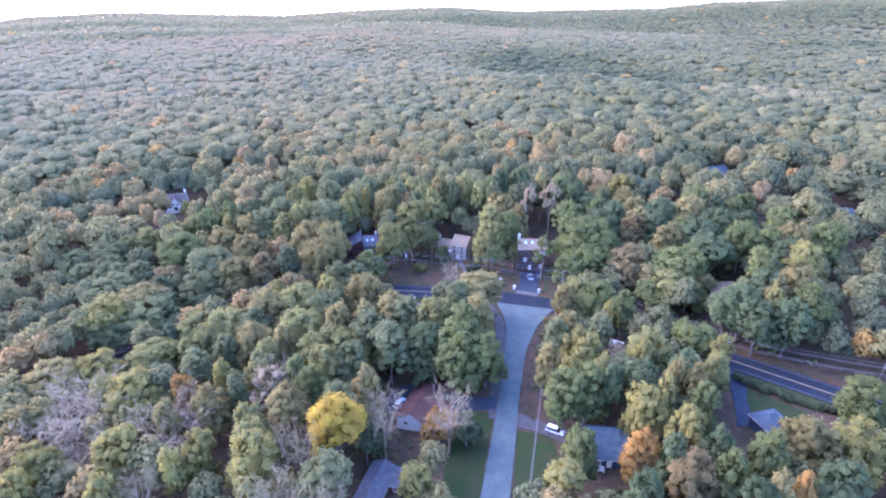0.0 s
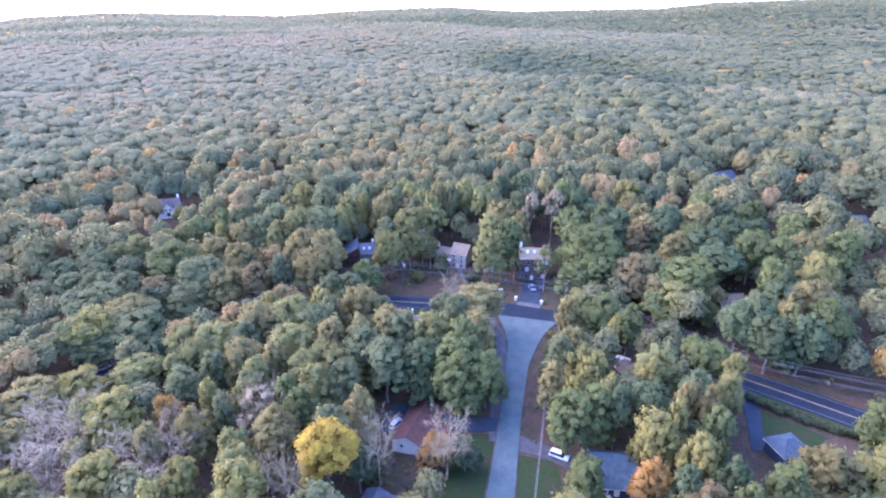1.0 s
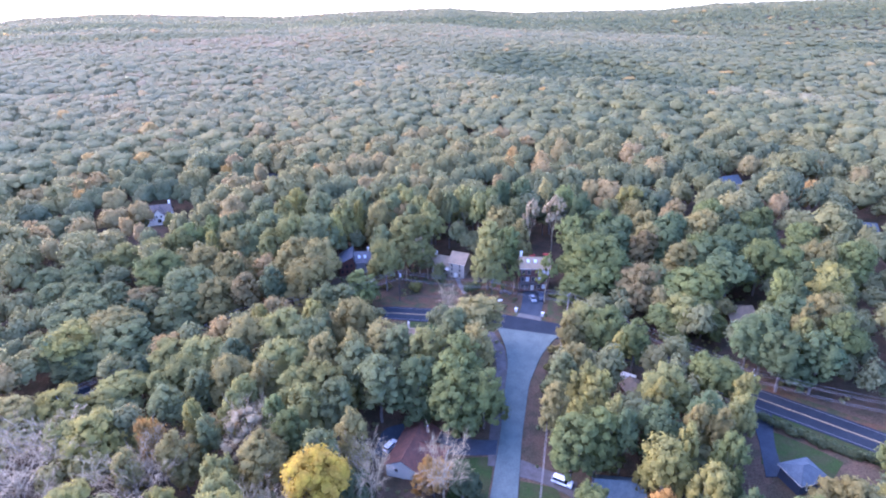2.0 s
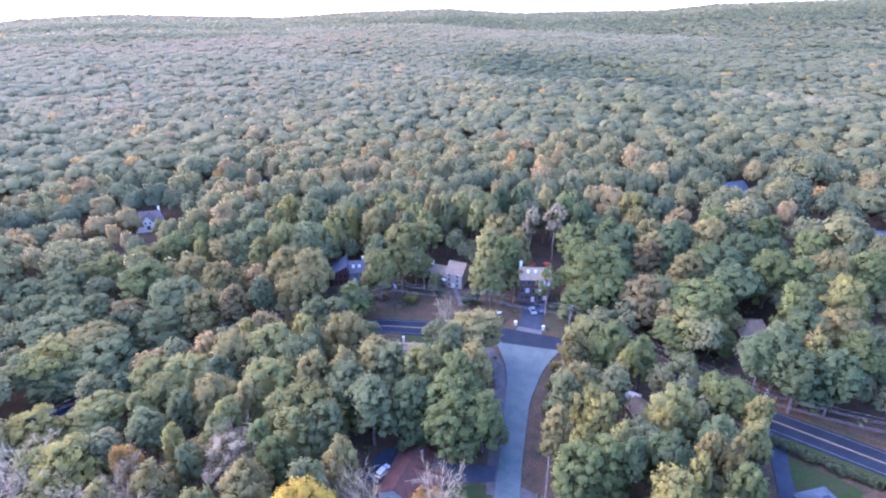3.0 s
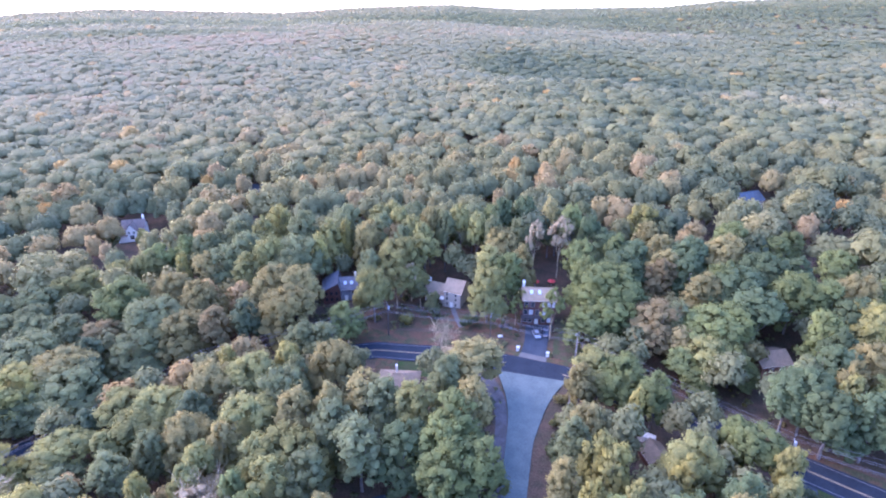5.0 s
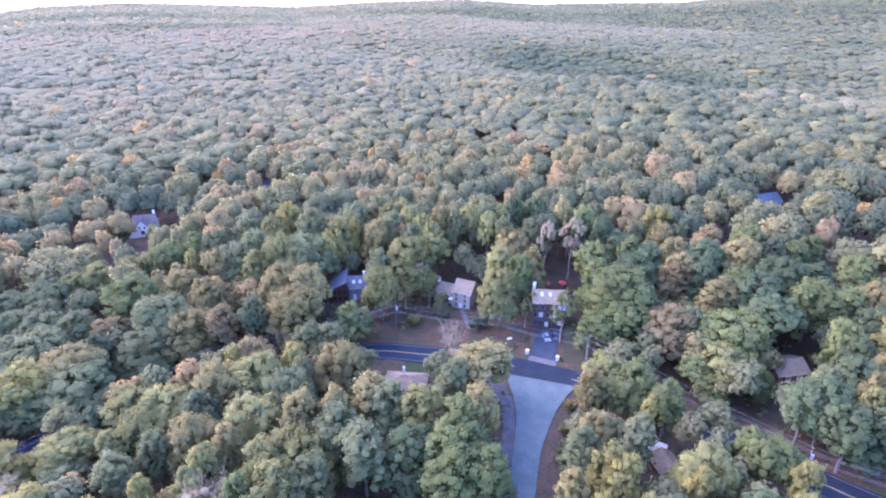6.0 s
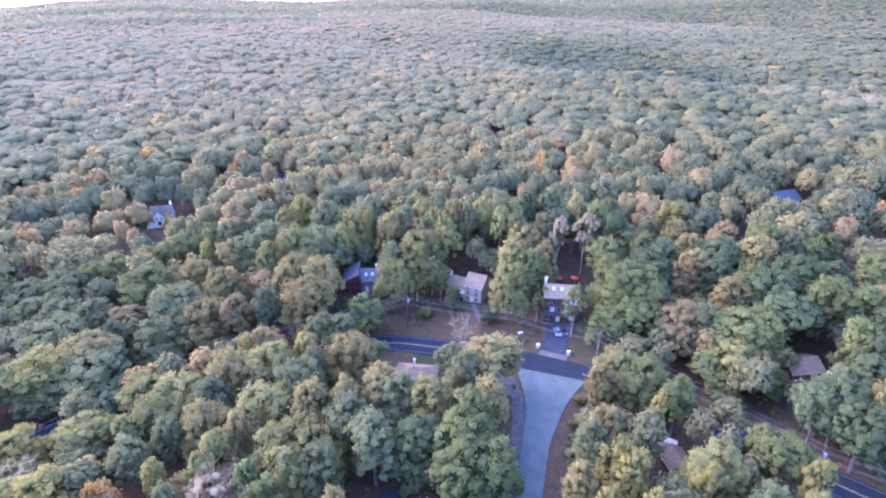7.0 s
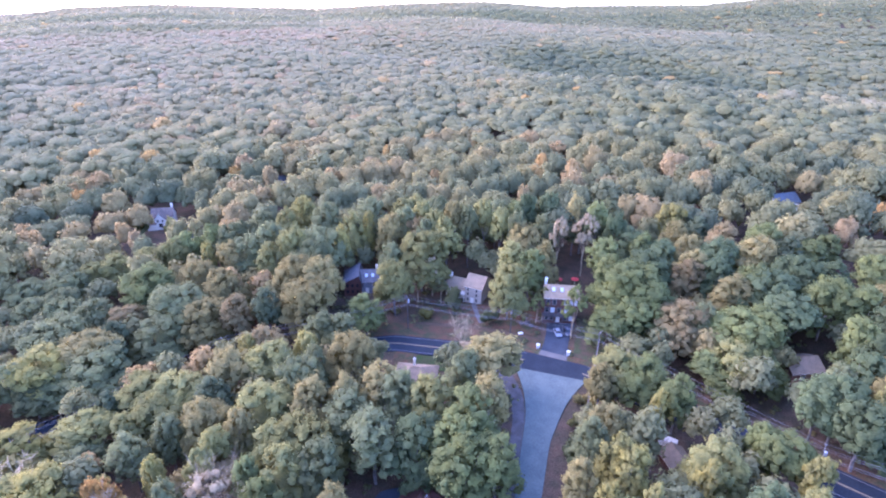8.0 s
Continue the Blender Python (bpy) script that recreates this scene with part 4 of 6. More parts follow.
far_tree(-102.6, 311.2, 20.0, 6.0, "green")
far_tree(-165.0, 283.6, 16.9, 7.7, "green")
far_tree(-157.4, 288.0, 17.9, 7.7, "green")
far_tree(133.7, 299.8, 19.2, 8.8, "light")
far_tree(-65.5, 322.4, 20.9, 6.6, "light")
far_tree(87.5, 317.9, 20.7, 7.9, "light")
far_tree(114.0, 311.8, 20.5, 9.1, "green")
far_tree(161.1, 290.7, 17.1, 6.4, "deep")
far_tree(186.0, 277.0, 17.2, 8.1, "deep")
far_tree(178.5, 282.9, 18.0, 8.1, "deep")
far_tree(40.7, 332.6, 20.2, 8.3, "tan")
far_tree(148.3, 300.5, 17.6, 7.0, "green")
far_tree(-42.0, 332.5, 20.9, 2.6, "orange")
far_tree(95.3, 322.5, 21.2, 7.9, "light")
far_tree(80.0, 327.0, 21.2, 6.0, "light")
far_tree(117.2, 315.8, 19.3, 6.0, "tan")
far_tree(-148.2, 304.4, 17.8, 7.3, "green")
far_tree(167.3, 294.4, 18.1, 6.4, "deep")
far_tree(197.7, 275.3, 18.5, 8.0, "green")
far_tree(-196.3, 277.2, 17.6, 6.2, "tan")
far_tree(-202.3, 273.6, 16.8, 6.2, "tan")
far_tree(85.9, 330.5, 21.6, 6.0, "light")
far_tree(155.3, 304.5, 18.5, 7.0, "green")
far_tree(141.5, 311.4, 18.2, 6.4, "lime")
far_tree(123.1, 319.3, 19.8, 6.0, "tan")
far_tree(-161.7, 304.4, 17.5, 7.3, "green")
far_tree(67.5, 338.8, 21.2, 8.5, "light")
far_tree(-155.0, 309.7, 18.5, 7.3, "green")
far_tree(7.9, 346.9, 16.3, 7.2, "light")
far_tree(147.7, 315.0, 18.9, 6.4, "lime")
far_tree(-124.6, 326.0, 18.6, 6.8, "green")
far_tree(-117.9, 329.9, 19.5, 6.8, "green")
far_tree(-180.5, 300.3, 17.3, 6.7, "green")
far_tree(-57.1, 345.7, 19.7, 7.2, "light")
far_tree(-170.8, 306.6, 17.5, 6.9, "green")
far_tree(-164.1, 310.5, 18.4, 6.9, "green")
far_tree(14.9, 351.1, 17.4, 7.2, "light")
far_tree(75.8, 343.7, 21.5, 8.5, "light")
far_tree(-189.3, 296.8, 18.0, 7.0, "tan")
far_tree(-38.6, 350.3, 19.5, 7.2, "tan")
far_tree(-196.3, 292.7, 17.2, 7.0, "tan")
far_tree(-50.1, 349.8, 20.4, 7.2, "light")
far_tree(99.4, 339.4, 19.9, 8.5, "green")
far_tree(-120.7, 333.6, 18.6, 6.4, "green")
far_tree(174.3, 310.2, 17.7, 9.0, "light")
far_tree(-31.5, 354.5, 20.0, 7.2, "tan")
far_tree(-114.4, 337.3, 19.6, 6.4, "green")
far_tree(29.3, 355.1, 17.7, 8.4, "tan")
far_tree(-100.8, 342.8, 19.0, 6.1, "tan")
far_tree(190.8, 303.5, 17.7, 8.5, "light")
far_tree(-94.8, 346.3, 19.9, 6.1, "tan")
far_tree(53.5, 355.2, 19.5, 6.3, "light")
far_tree(152.9, 325.3, 18.2, 8.6, "light")
far_tree(127.1, 336.4, 20.1, 8.3, "light")
far_tree(107.8, 344.3, 20.3, 8.5, "green")
far_tree(37.5, 359.9, 19.2, 8.4, "tan")
far_tree(-90.4, 350.8, 19.1, 7.3, "tan")
far_tree(59.7, 358.8, 20.4, 6.3, "light")
far_tree(191.1, 310.2, 17.8, 9.0, "light")
far_tree(-83.2, 355.0, 20.0, 7.3, "tan")
far_tree(182.7, 316.7, 18.7, 9.0, "light")
far_tree(206.5, 303.5, 17.7, 8.5, "light")
far_tree(161.3, 330.3, 19.0, 8.6, "light")
far_tree(137.8, 340.8, 18.7, 8.5, "green")
far_tree(198.7, 309.6, 18.6, 8.5, "light")
far_tree(-209.8, 302.5, 18.2, 7.6, "green")
far_tree(-217.3, 298.1, 17.3, 7.6, "green")
far_tree(-18.3, 368.8, 18.6, 8.2, "tan")
far_tree(-5.1, 372.4, 18.2, 7.0, "tan")
far_tree(7.9, 372.4, 18.0, 7.0, "tan")
far_tree(-173.0, 330.4, 18.9, 7.5, "orange")
far_tree(-10.3, 373.5, 19.2, 8.2, "tan")
far_tree(-120.9, 354.9, 18.6, 8.4, "light")
far_tree(-162.0, 338.3, 18.0, 7.6, "green")
far_tree(146.2, 345.6, 19.4, 8.5, "green")
far_tree(-154.6, 342.6, 18.9, 7.6, "green")
far_tree(-112.6, 359.8, 19.5, 8.4, "light")
far_tree(1.4, 377.4, 19.0, 7.0, "tan")
far_tree(-148.4, 349.0, 19.0, 6.2, "light")
far_tree(-146.5, 352.6, 18.3, 7.3, "green")
far_tree(-139.3, 356.8, 19.2, 7.3, "green")
far_tree(-34.2, 387.3, 18.8, 6.8, "light")
far_tree(-204.4, 332.9, 18.8, 6.5, "orange")
far_tree(-27.5, 391.2, 19.5, 6.8, "light")

# ---- where no tree of the filling stands: roads, drives, yards, houses, and gaps that open the camera's view to houses ----
# yards, and clearings before houses that keep them in the camera's view
OPENINGS_BY_THE_SIDE_ROAD = [(-6, 122, 17), (6, 121, 9), (-14, 98, 9), (28, 110, 10), (22, 100, 9), (41, 104, 9), (84, 114, 12), (95, 113, 9), (103, 107, 7), (78, 120, 8), (-4, 104, 10), (-13, 107, 8), (-13, 86, 9), (-13, 78, 9), (40, 92, 8), (40, 84, 7), (82, 99, 7), (78, 112, 7), (76, 106, 6), (82, 100, 8)]
OPENINGS_BY_THE_MAIN_ROAD = [(-32, 212, 15), (4, 205, 16), (34, 203, 15), (-6, 195, 14), (20, 192, 16), (48, 186, 10), (-10, 172, 11), (-4, 127, 14), (-20, 130, 9), (99, 174, 8), (54, 143, 5), (-9, 157, 8), (99, 164, 6), (94, 160, 6), (53, 133, 4)]
FAR_OPENINGS = [(-134, 268, 10), (136, 270, 10), (-134, 256, 9), (-131, 245, 7), (-125, 266, 6), (-124, 268, 9), (-119, 260, 7), (-113, 252, 6)]
# gaps cut along the camera's lines of sight to the houses, from end to end
SIGHT_GAPS = [(-94, 314, -84, 288), (-137, 266, -118, 236), (-134, 265, -121, 240), (97, 167, 89, 155), (53, 138, 49, 131), (-9, 164, -7, 150), (-6, 164, -4, 150), (81, 104, 72, 92), (81, 120, 69, 102), (79, 113, 66, 95), (168, 219, 153, 203), (139, 274, 125, 249), (5, 207, 5, 186), (35, 200, 31, 179), (33, 193, 29, 172), (-34, 214, -29, 193)]
CLEAR = OPENINGS_BY_THE_SIDE_ROAD + OPENINGS_BY_THE_MAIN_ROAD + FAR_OPENINGS
for x0, y0, x1, y1 in SIGHT_GAPS:
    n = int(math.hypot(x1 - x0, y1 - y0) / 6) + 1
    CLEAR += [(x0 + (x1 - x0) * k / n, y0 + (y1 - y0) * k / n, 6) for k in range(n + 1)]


def road_distance(x, y):
    best = np.full(np.shape(x), 1e9)
    for line in (MAIN_ROAD, SIDE_ROAD):
        for (ax, ay), (bx, by) in zip(line, line[1:]):
            t = np.clip(((x - ax) * (bx - ax) + (y - ay) * (by - ay)) / ((bx - ax) ** 2 + (by - ay) ** 2), 0, 1)
            best = np.minimum(best, np.hypot(x - ax - t * (bx - ax), y - ay - t * (by - ay)))
    return best


def scatter(rng, d0, d1, gap, side):
    """Points over the wedge of land ahead, about gap metres apart."""
    n = int(d1 / gap)
    X, Y = np.meshgrid(np.arange(-n, n + 1) * gap, np.arange(-3, n + 1) * gap)
    X = X + (np.arange(X.shape[0]) % 2)[:, None] * gap / 2
    X, Y = (X + rng.uniform(-0.42, 0.42, X.shape) * gap).ravel(), (Y + rng.uniform(-0.42, 0.42, Y.shape) * gap).ravel()
    d = np.hypot(X, Y)
    ok = (d >= d0) & (d < d1) & (np.abs(X) < np.maximum(0.86 * Y + side, 0.73 * Y + 62)) & (Y > 40)
    X, Y = X[ok], Y[ok]
    free = road_distance(X, Y) > np.where((X < -24) | ((X > 44) & (X < 78)), 5.6, 8.5)
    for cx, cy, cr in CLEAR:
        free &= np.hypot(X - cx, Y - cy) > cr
    return X[free], Y[free]


fill = np.random.default_rng(5)
EDGE = 235.0
fx, fy = scatter(fill, 60, EDGE, 5.8, 12)
order = np.argsort(np.hypot(fx - 8, fy - 40))
spare = []
for x, y in zip(fx[order].tolist(), fy[order].tolist()):
    r = float(fill.uniform(3.4, 4.8))
    if all(math.hypot(x - a, y - b) > 0.6 * (r + c) for a, b, c in STANDING):
        spare.append((x, y, r))
        STANDING.append((x, y, r))


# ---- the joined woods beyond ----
# darker groves, and below nought a patch paled in colour for haze: middle, width, how much
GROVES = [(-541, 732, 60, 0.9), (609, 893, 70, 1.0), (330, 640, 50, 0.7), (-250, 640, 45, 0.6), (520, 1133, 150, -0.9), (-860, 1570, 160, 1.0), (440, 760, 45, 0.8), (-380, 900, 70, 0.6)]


def lump(seed, lobes, tips, leaf, body=None):
    """A crown of radius one for the joined woods: one dome with lobes on it, covered with leaf clumps."""
    rng = np.random.default_rng(seed)
    pieces, at = [], []
    form = body or OCTA
    for k in range(lobes):
        a = 2.399 * k + rng.uniform(-0.3, 0.3)
        out = 0.0 if k == 0 else 0.66 * math.sqrt((k + 0.3) / lobes) * rng.uniform(0.75, 1.22)
        s = np.array([0.66, 0.66, 0.8]) if k == 0 else np.array([1, 1, 1.15]) * rng.uniform(0.22, 0.44)
        c = np.array([math.cos(a) * out, math.sin(a) * out, (0.12 if k == 0 else 0.62 - 1.7 * out ** 2.2 + rng.uniform(-0.26, 0.22))])
        pieces.append(blob(form, c, s * (0.92 if lobes < 9 else 0.8), 1 + 0.12 * rng.normal(size=(len(form[0]), 1)), c * 0.8 + [0, 0, 0.5]))
        at.append((c, s))
    share = np.array([s[0] * s[0] for c, s in at])
    for (c, s), n in zip(at, np.ceil(tips * share / share.sum()).astype(int)):
        d = random_dirs(rng, n)
        d[:, 2] = np.where(d[:, 2] < -0.45, -d[:, 2], d[:, 2])
        pieces.append(leaf_tips(rng, c + d * s * rng.uniform(0.85, 1.14, (n, 1)), unit(d + 0.5 * random_dirs(rng, n)), unit(d + c * 0.8 + [0, 0, 0.5] + 0.15 * random_dirs(rng, n)), leaf))
    return joined(pieces)


def tone_and_paleness(rng, X, Y, tan, spread):
    """How far autumn has come at each place: the tone of the leaves, and the paleness painted in for distance haze and
    bare twigs.
    """
    patch = np.array([noise.noise(Vector((x / 70, y / 70, 3.0))) for x, y in zip(X, Y)])
    far = np.hypot(X, Y)
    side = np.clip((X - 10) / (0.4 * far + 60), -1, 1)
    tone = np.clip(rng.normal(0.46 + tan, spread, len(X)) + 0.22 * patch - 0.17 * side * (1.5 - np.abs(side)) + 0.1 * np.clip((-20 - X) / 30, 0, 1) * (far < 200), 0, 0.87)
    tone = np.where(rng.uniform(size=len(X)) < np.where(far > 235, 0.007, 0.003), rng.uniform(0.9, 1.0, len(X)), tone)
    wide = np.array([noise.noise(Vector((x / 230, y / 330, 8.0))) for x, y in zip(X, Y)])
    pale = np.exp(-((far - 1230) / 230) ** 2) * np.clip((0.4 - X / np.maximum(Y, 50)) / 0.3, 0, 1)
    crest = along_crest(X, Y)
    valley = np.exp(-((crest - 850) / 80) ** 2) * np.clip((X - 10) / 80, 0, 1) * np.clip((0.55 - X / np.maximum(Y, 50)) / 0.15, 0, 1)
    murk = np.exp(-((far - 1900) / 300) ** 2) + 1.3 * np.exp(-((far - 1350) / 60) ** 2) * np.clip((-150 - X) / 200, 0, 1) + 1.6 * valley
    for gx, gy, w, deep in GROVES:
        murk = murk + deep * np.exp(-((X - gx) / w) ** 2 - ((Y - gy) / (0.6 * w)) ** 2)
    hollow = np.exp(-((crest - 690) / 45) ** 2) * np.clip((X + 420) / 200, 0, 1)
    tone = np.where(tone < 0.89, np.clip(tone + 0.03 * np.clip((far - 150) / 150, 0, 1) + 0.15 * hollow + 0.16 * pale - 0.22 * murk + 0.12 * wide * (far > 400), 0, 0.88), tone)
    # grows with distance: haze put into the leaf colour; hollow adds bare twigs
    haze_and_twigs = np.clip((far - 260) / 1250, 0, 0.36) * (0.75 - 0.35 * side) + 0.2 * wide * (far > 400) + rng.normal(0, 0.04, len(X)) + 0.45 * hollow + 0.1 * pale - 0.25 * murk
    return tone, np.clip(haze_and_twigs, 0, 1)


def woods(name, label, seed, d0, d1, gap, forms, r_range, h_range, tan=0.0, depth=0.76, points=(), grown_trees=()):
    rng = np.random.default_rng(seed)
    X, Y = np.array(points or grown_trees)[:, :2].T if points or grown_trees else scatter(rng, d0, d1, gap, 25)
    if 0 < d0 < 400:
        free = np.ones(len(X), bool)
        for a, b, c in STANDING:
            free &= np.hypot(X - a, Y - b) > 0.62 * (c + 6)
        X, Y = X[free], Y[free]
    Z = land(X, Y)
    grown = rng.uniform(0, 1, len(X)) ** 1.4
    R = r_range[0] + (r_range[1] - r_range[0]) * grown
    H = rng.uniform(*h_range, len(X)) * (0.9 + 0.22 * grown)
    far = np.hypot(X, Y)
    tone, haze_and_twigs = tone_and_paleness(rng, X, Y, tan, 0.17 if d1 < 500 else 0.1)
    if grown_trees:
        H, R, tone = np.array(grown_trees)[:, 2:].T
        tone, haze_and_twigs = np.clip(tone + rng.normal(0, 0.03, len(X)), 0, 1), np.where(tone > 0.855, 0.12, 0.02)
    which, turn = rng.integers(len(forms), size=len(X)), rng.uniform(0, 6.28, len(X))
    vs, fs, ts, ps, ns, at = [], [], [], [], [], 0
    for k, (v, f, nv) in enumerate(forms):
        s = which == k
        n = s.sum()
        c, sn = np.cos(turn[s])[:, None], np.sin(turn[s])[:, None]
        px, py = v[None, :, 0] * c - v[None, :, 1] * sn, v[None, :, 0] * sn + v[None, :, 1] * c
        r, h = R[s][:, None], H[s][:, None]
        pz = v[None, :, 2] * h * depth * 0.5 + h * (1 - depth * 0.5)
        vs.append(np.stack([px * r + X[s][:, None], py * r + Y[s][:, None], pz + Z[s][:, None]], -1).reshape(-1, 3))
        fs.append((f[None] + at + (np.arange(n) * len(v))[:, None, None]).reshape(-1, 3))
        # shading normals turn upward with distance, flattening shade as haze would
        ns.append(np.stack([nv[None, :, 0] * c - nv[None, :, 1] * sn, nv[None, :, 0] * sn + nv[None, :, 1] * c, nv[None, :, 2] + np.clip((far[s] - 150) / 400, 0.1, 2.6)[:, None]], -1).reshape(-1, 3))
        ts.append(np.repeat(tone[s], len(v)))
        ps.append(np.repeat(haze_and_twigs[s], len(v)))
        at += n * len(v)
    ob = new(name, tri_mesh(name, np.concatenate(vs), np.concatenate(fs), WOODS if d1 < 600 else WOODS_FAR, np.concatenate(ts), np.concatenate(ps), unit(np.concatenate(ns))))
    return tagged(ob, label, "woods", kind="stuff")


def gap_sheet():
    """An uneven leaf-coloured sheet added under the far crowns, so that the gaps between them don't go dark."""
    rng = np.random.default_rng(66)
    d = [540.0]
    while d[-1] < 1480:
        d.append(d[-1] * 1.009)
    rows, cols = len(d), 165
    D, A = np.meshgrid(np.array(d), np.linspace(-0.74, 0.74, cols), indexing="ij")
    D, A = D * (1 + rng.uniform(-0.003, 0.003, D.shape)), A + rng.uniform(-0.003, 0.003, A.shape)
    X, Y = (D * np.sin(A)).ravel(), (D * np.cos(A)).ravel()
    Z = land(X, Y) + rng.uniform(12.2, 15.4, len(X))
    Z[D.ravel() < 546] -= 8
    tone, haze_and_twigs = tone_and_paleness(rng, X, Y, 0.03, 0.07)
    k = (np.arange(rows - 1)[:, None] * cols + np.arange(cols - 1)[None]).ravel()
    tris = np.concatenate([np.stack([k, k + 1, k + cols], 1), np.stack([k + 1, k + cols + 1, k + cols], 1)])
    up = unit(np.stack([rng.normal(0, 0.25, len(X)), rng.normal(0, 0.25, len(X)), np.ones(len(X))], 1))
    ob = new("woods_understorey", tri_mesh("woods_understorey", np.stack([X, Y, Z], 1), tris, WOODS_FAR, tone, haze_and_twigs, up))
    tagged(ob, "uneven leaf-coloured sheet added under the far crowns to lighten their gaps", "woods", kind="stuff")


NEAR = [lump(70 + k, 14, 430, 0.1) for k in range(4)]
CLOSE = [lump(80 + k, 13, 400, 0.088) for k in range(6)]
MIDDLE = [lump(90 + k, 10, 130, 0.14, ICO1) for k in range(5)]
FULL = [lump(k, 8, 50, 0.12, ICO1) for k in range(6)]
PLAIN = [lump(10 + k, 3, 12, 0.18, ICO1) for k in range(6)]
SMALL = [lump(30 + k, 2, 5, 0.24) for k in range(5)]
FARTHEST = [lump(20 + k, 1, 4, 0.3) for k in range(4)]
woods("woods_near", "green and tan trees filling the near woods", 50, 0, 0, 8, NEAR, (4.0, 6.2), (11.0, 15.0), points=spare)
behind = np.random.default_rng(58)
bx, by = behind.uniform(-150, 150, 1500), behind.uniform(-150, 52, 1500)
apart = []
for x, y in zip(bx.tolist(), by.tolist()):
    if abs(x - (3.0 + 0.2 * (y - 50) if y > 0 else -7.0)) > 9 and all((x - a) ** 2 + (y - b) ** 2 > 46 for a, b in apart):
        apart.append((x, y))
woods("woods_behind", "mixed green woods along the side road", 59, 0, 0, 8, MIDDLE, (4.4, 6.6), (14, 18), points=apart)
STAND = [lump(60 + k, 18, 520, 0.08, ICO1) for k in range(6)]
woods("woods_behind_houses", "rounded green, tan and yellow tree crowns behind the houses", 57, 0, 0, 8, STAND, (5, 9), (15, 21), depth=0.84, grown_trees=FAR_TREES)
woods("woods_middle", "mixed green and tan deciduous woods in early autumn", 51, EDGE, 345, 8.2, CLOSE, (4.6, 9.6), (15, 21))
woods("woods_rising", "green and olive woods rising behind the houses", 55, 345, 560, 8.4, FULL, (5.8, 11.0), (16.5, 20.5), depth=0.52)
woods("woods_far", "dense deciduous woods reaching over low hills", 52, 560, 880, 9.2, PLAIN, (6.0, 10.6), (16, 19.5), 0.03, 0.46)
woods("woods_beyond", "deciduous woods towards the hills, paled in colour for distance haze", 54, 880, 1450, 11.0, SMALL, (8.2, 12.8), (16, 19), 0.02, 0.42)
gap_sheet()
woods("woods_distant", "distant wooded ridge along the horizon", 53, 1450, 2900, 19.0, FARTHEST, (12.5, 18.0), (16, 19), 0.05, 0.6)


# ---- brush along the edges of the woods ----
def undergrowth():
    rng = np.random.default_rng(77)
    X, Y = rng.uniform(-130, 130, 8000), rng.uniform(84, 245, 8000)
    d = road_distance(X, Y)
    near_opening = np.zeros(len(X), bool)
    for cx, cy, cr in CLEAR:
        near_opening |= np.hypot(X - cx, Y - cy) < cr + 5
    clump = np.array([noise.noise(Vector((x / 7, y / 7, 21.0))) for x, y in zip(X, Y)])
    keep = (d > np.where(X > 60, 9.0, 6.2)) & ((d < 14) | near_opening) & (clump > 0.02)
    for cx, cy, cr in OPEN:
        keep &= np.hypot(X - cx, Y - cy) > cr
    X, Y = X[keep], Y[keep]
    Z = land(X, Y)
    forms = [lump(90 + k, 4, 34, 0.2) for k in range(4)]
    which, size, tone = rng.integers(4, size=len(X)), rng.uniform(0.45, 1.3, len(X)), np.clip(rng.normal(0.42, 0.22, len(X)), 0, 0.88)
    vs, fs, ts, ns, at = [], [], [], [], 0
    for x, y, z, w, s, q in zip(X, Y, Z, which, size, tone):
        v, f, nv = forms[w]
        vs.append(v * [s, s, s * 0.8] + [x, y, z + 0.15 * s])
        fs.append(f + at)
        ts.append(np.full(len(v), q))
        ns.append(nv)
        at += len(v)
    tones = np.concatenate(ts)
    ob = new("undergrowth", tri_mesh("undergrowth", np.concatenate(vs), np.concatenate(fs), WOODS, tones, tones * 0, np.concatenate(ns)))
    tagged(ob, "low green and brown brush along the wood's edge", "undergrowth", kind="stuff")


# open lawn, drives and house floors that stay free of brush
OPEN_SOUTH = [(-6, 121, 10), (6, 121, 4), (-10, 127, 7), (12, 118, 5), (4, 100, 9), (8, 108, 8), (0, 110, 6), (-13, 93, 10), (22, 95, 8), (22, 105, 7), (28, 109, 6), (39, 102, 8), (81, 107, 7), (84, 114, 6), (78, 116, 5), (53, 138, 4), (54, 143, 4), (86, 118, 6), (80, 123, 5)]
OPEN_NORTH = [(-34, 219, 8), (4, 213, 9), (7, 204, 5), (8, 198, 3), (35, 205, 9), (34, 195, 7), (32, 186, 6), (43, 186, 7), (48, 182, 6), (30, 178, 6), (-9, 167, 7), (95, 169, 6), (40, 220, 6), (30, 165, 9), (10, 198, 9), (-4, 196, 7), (21, 194, 7), (-14, 177, 7), (-3, 176, 6)]
OPEN = OPEN_SOUTH + OPEN_NORTH
undergrowth()


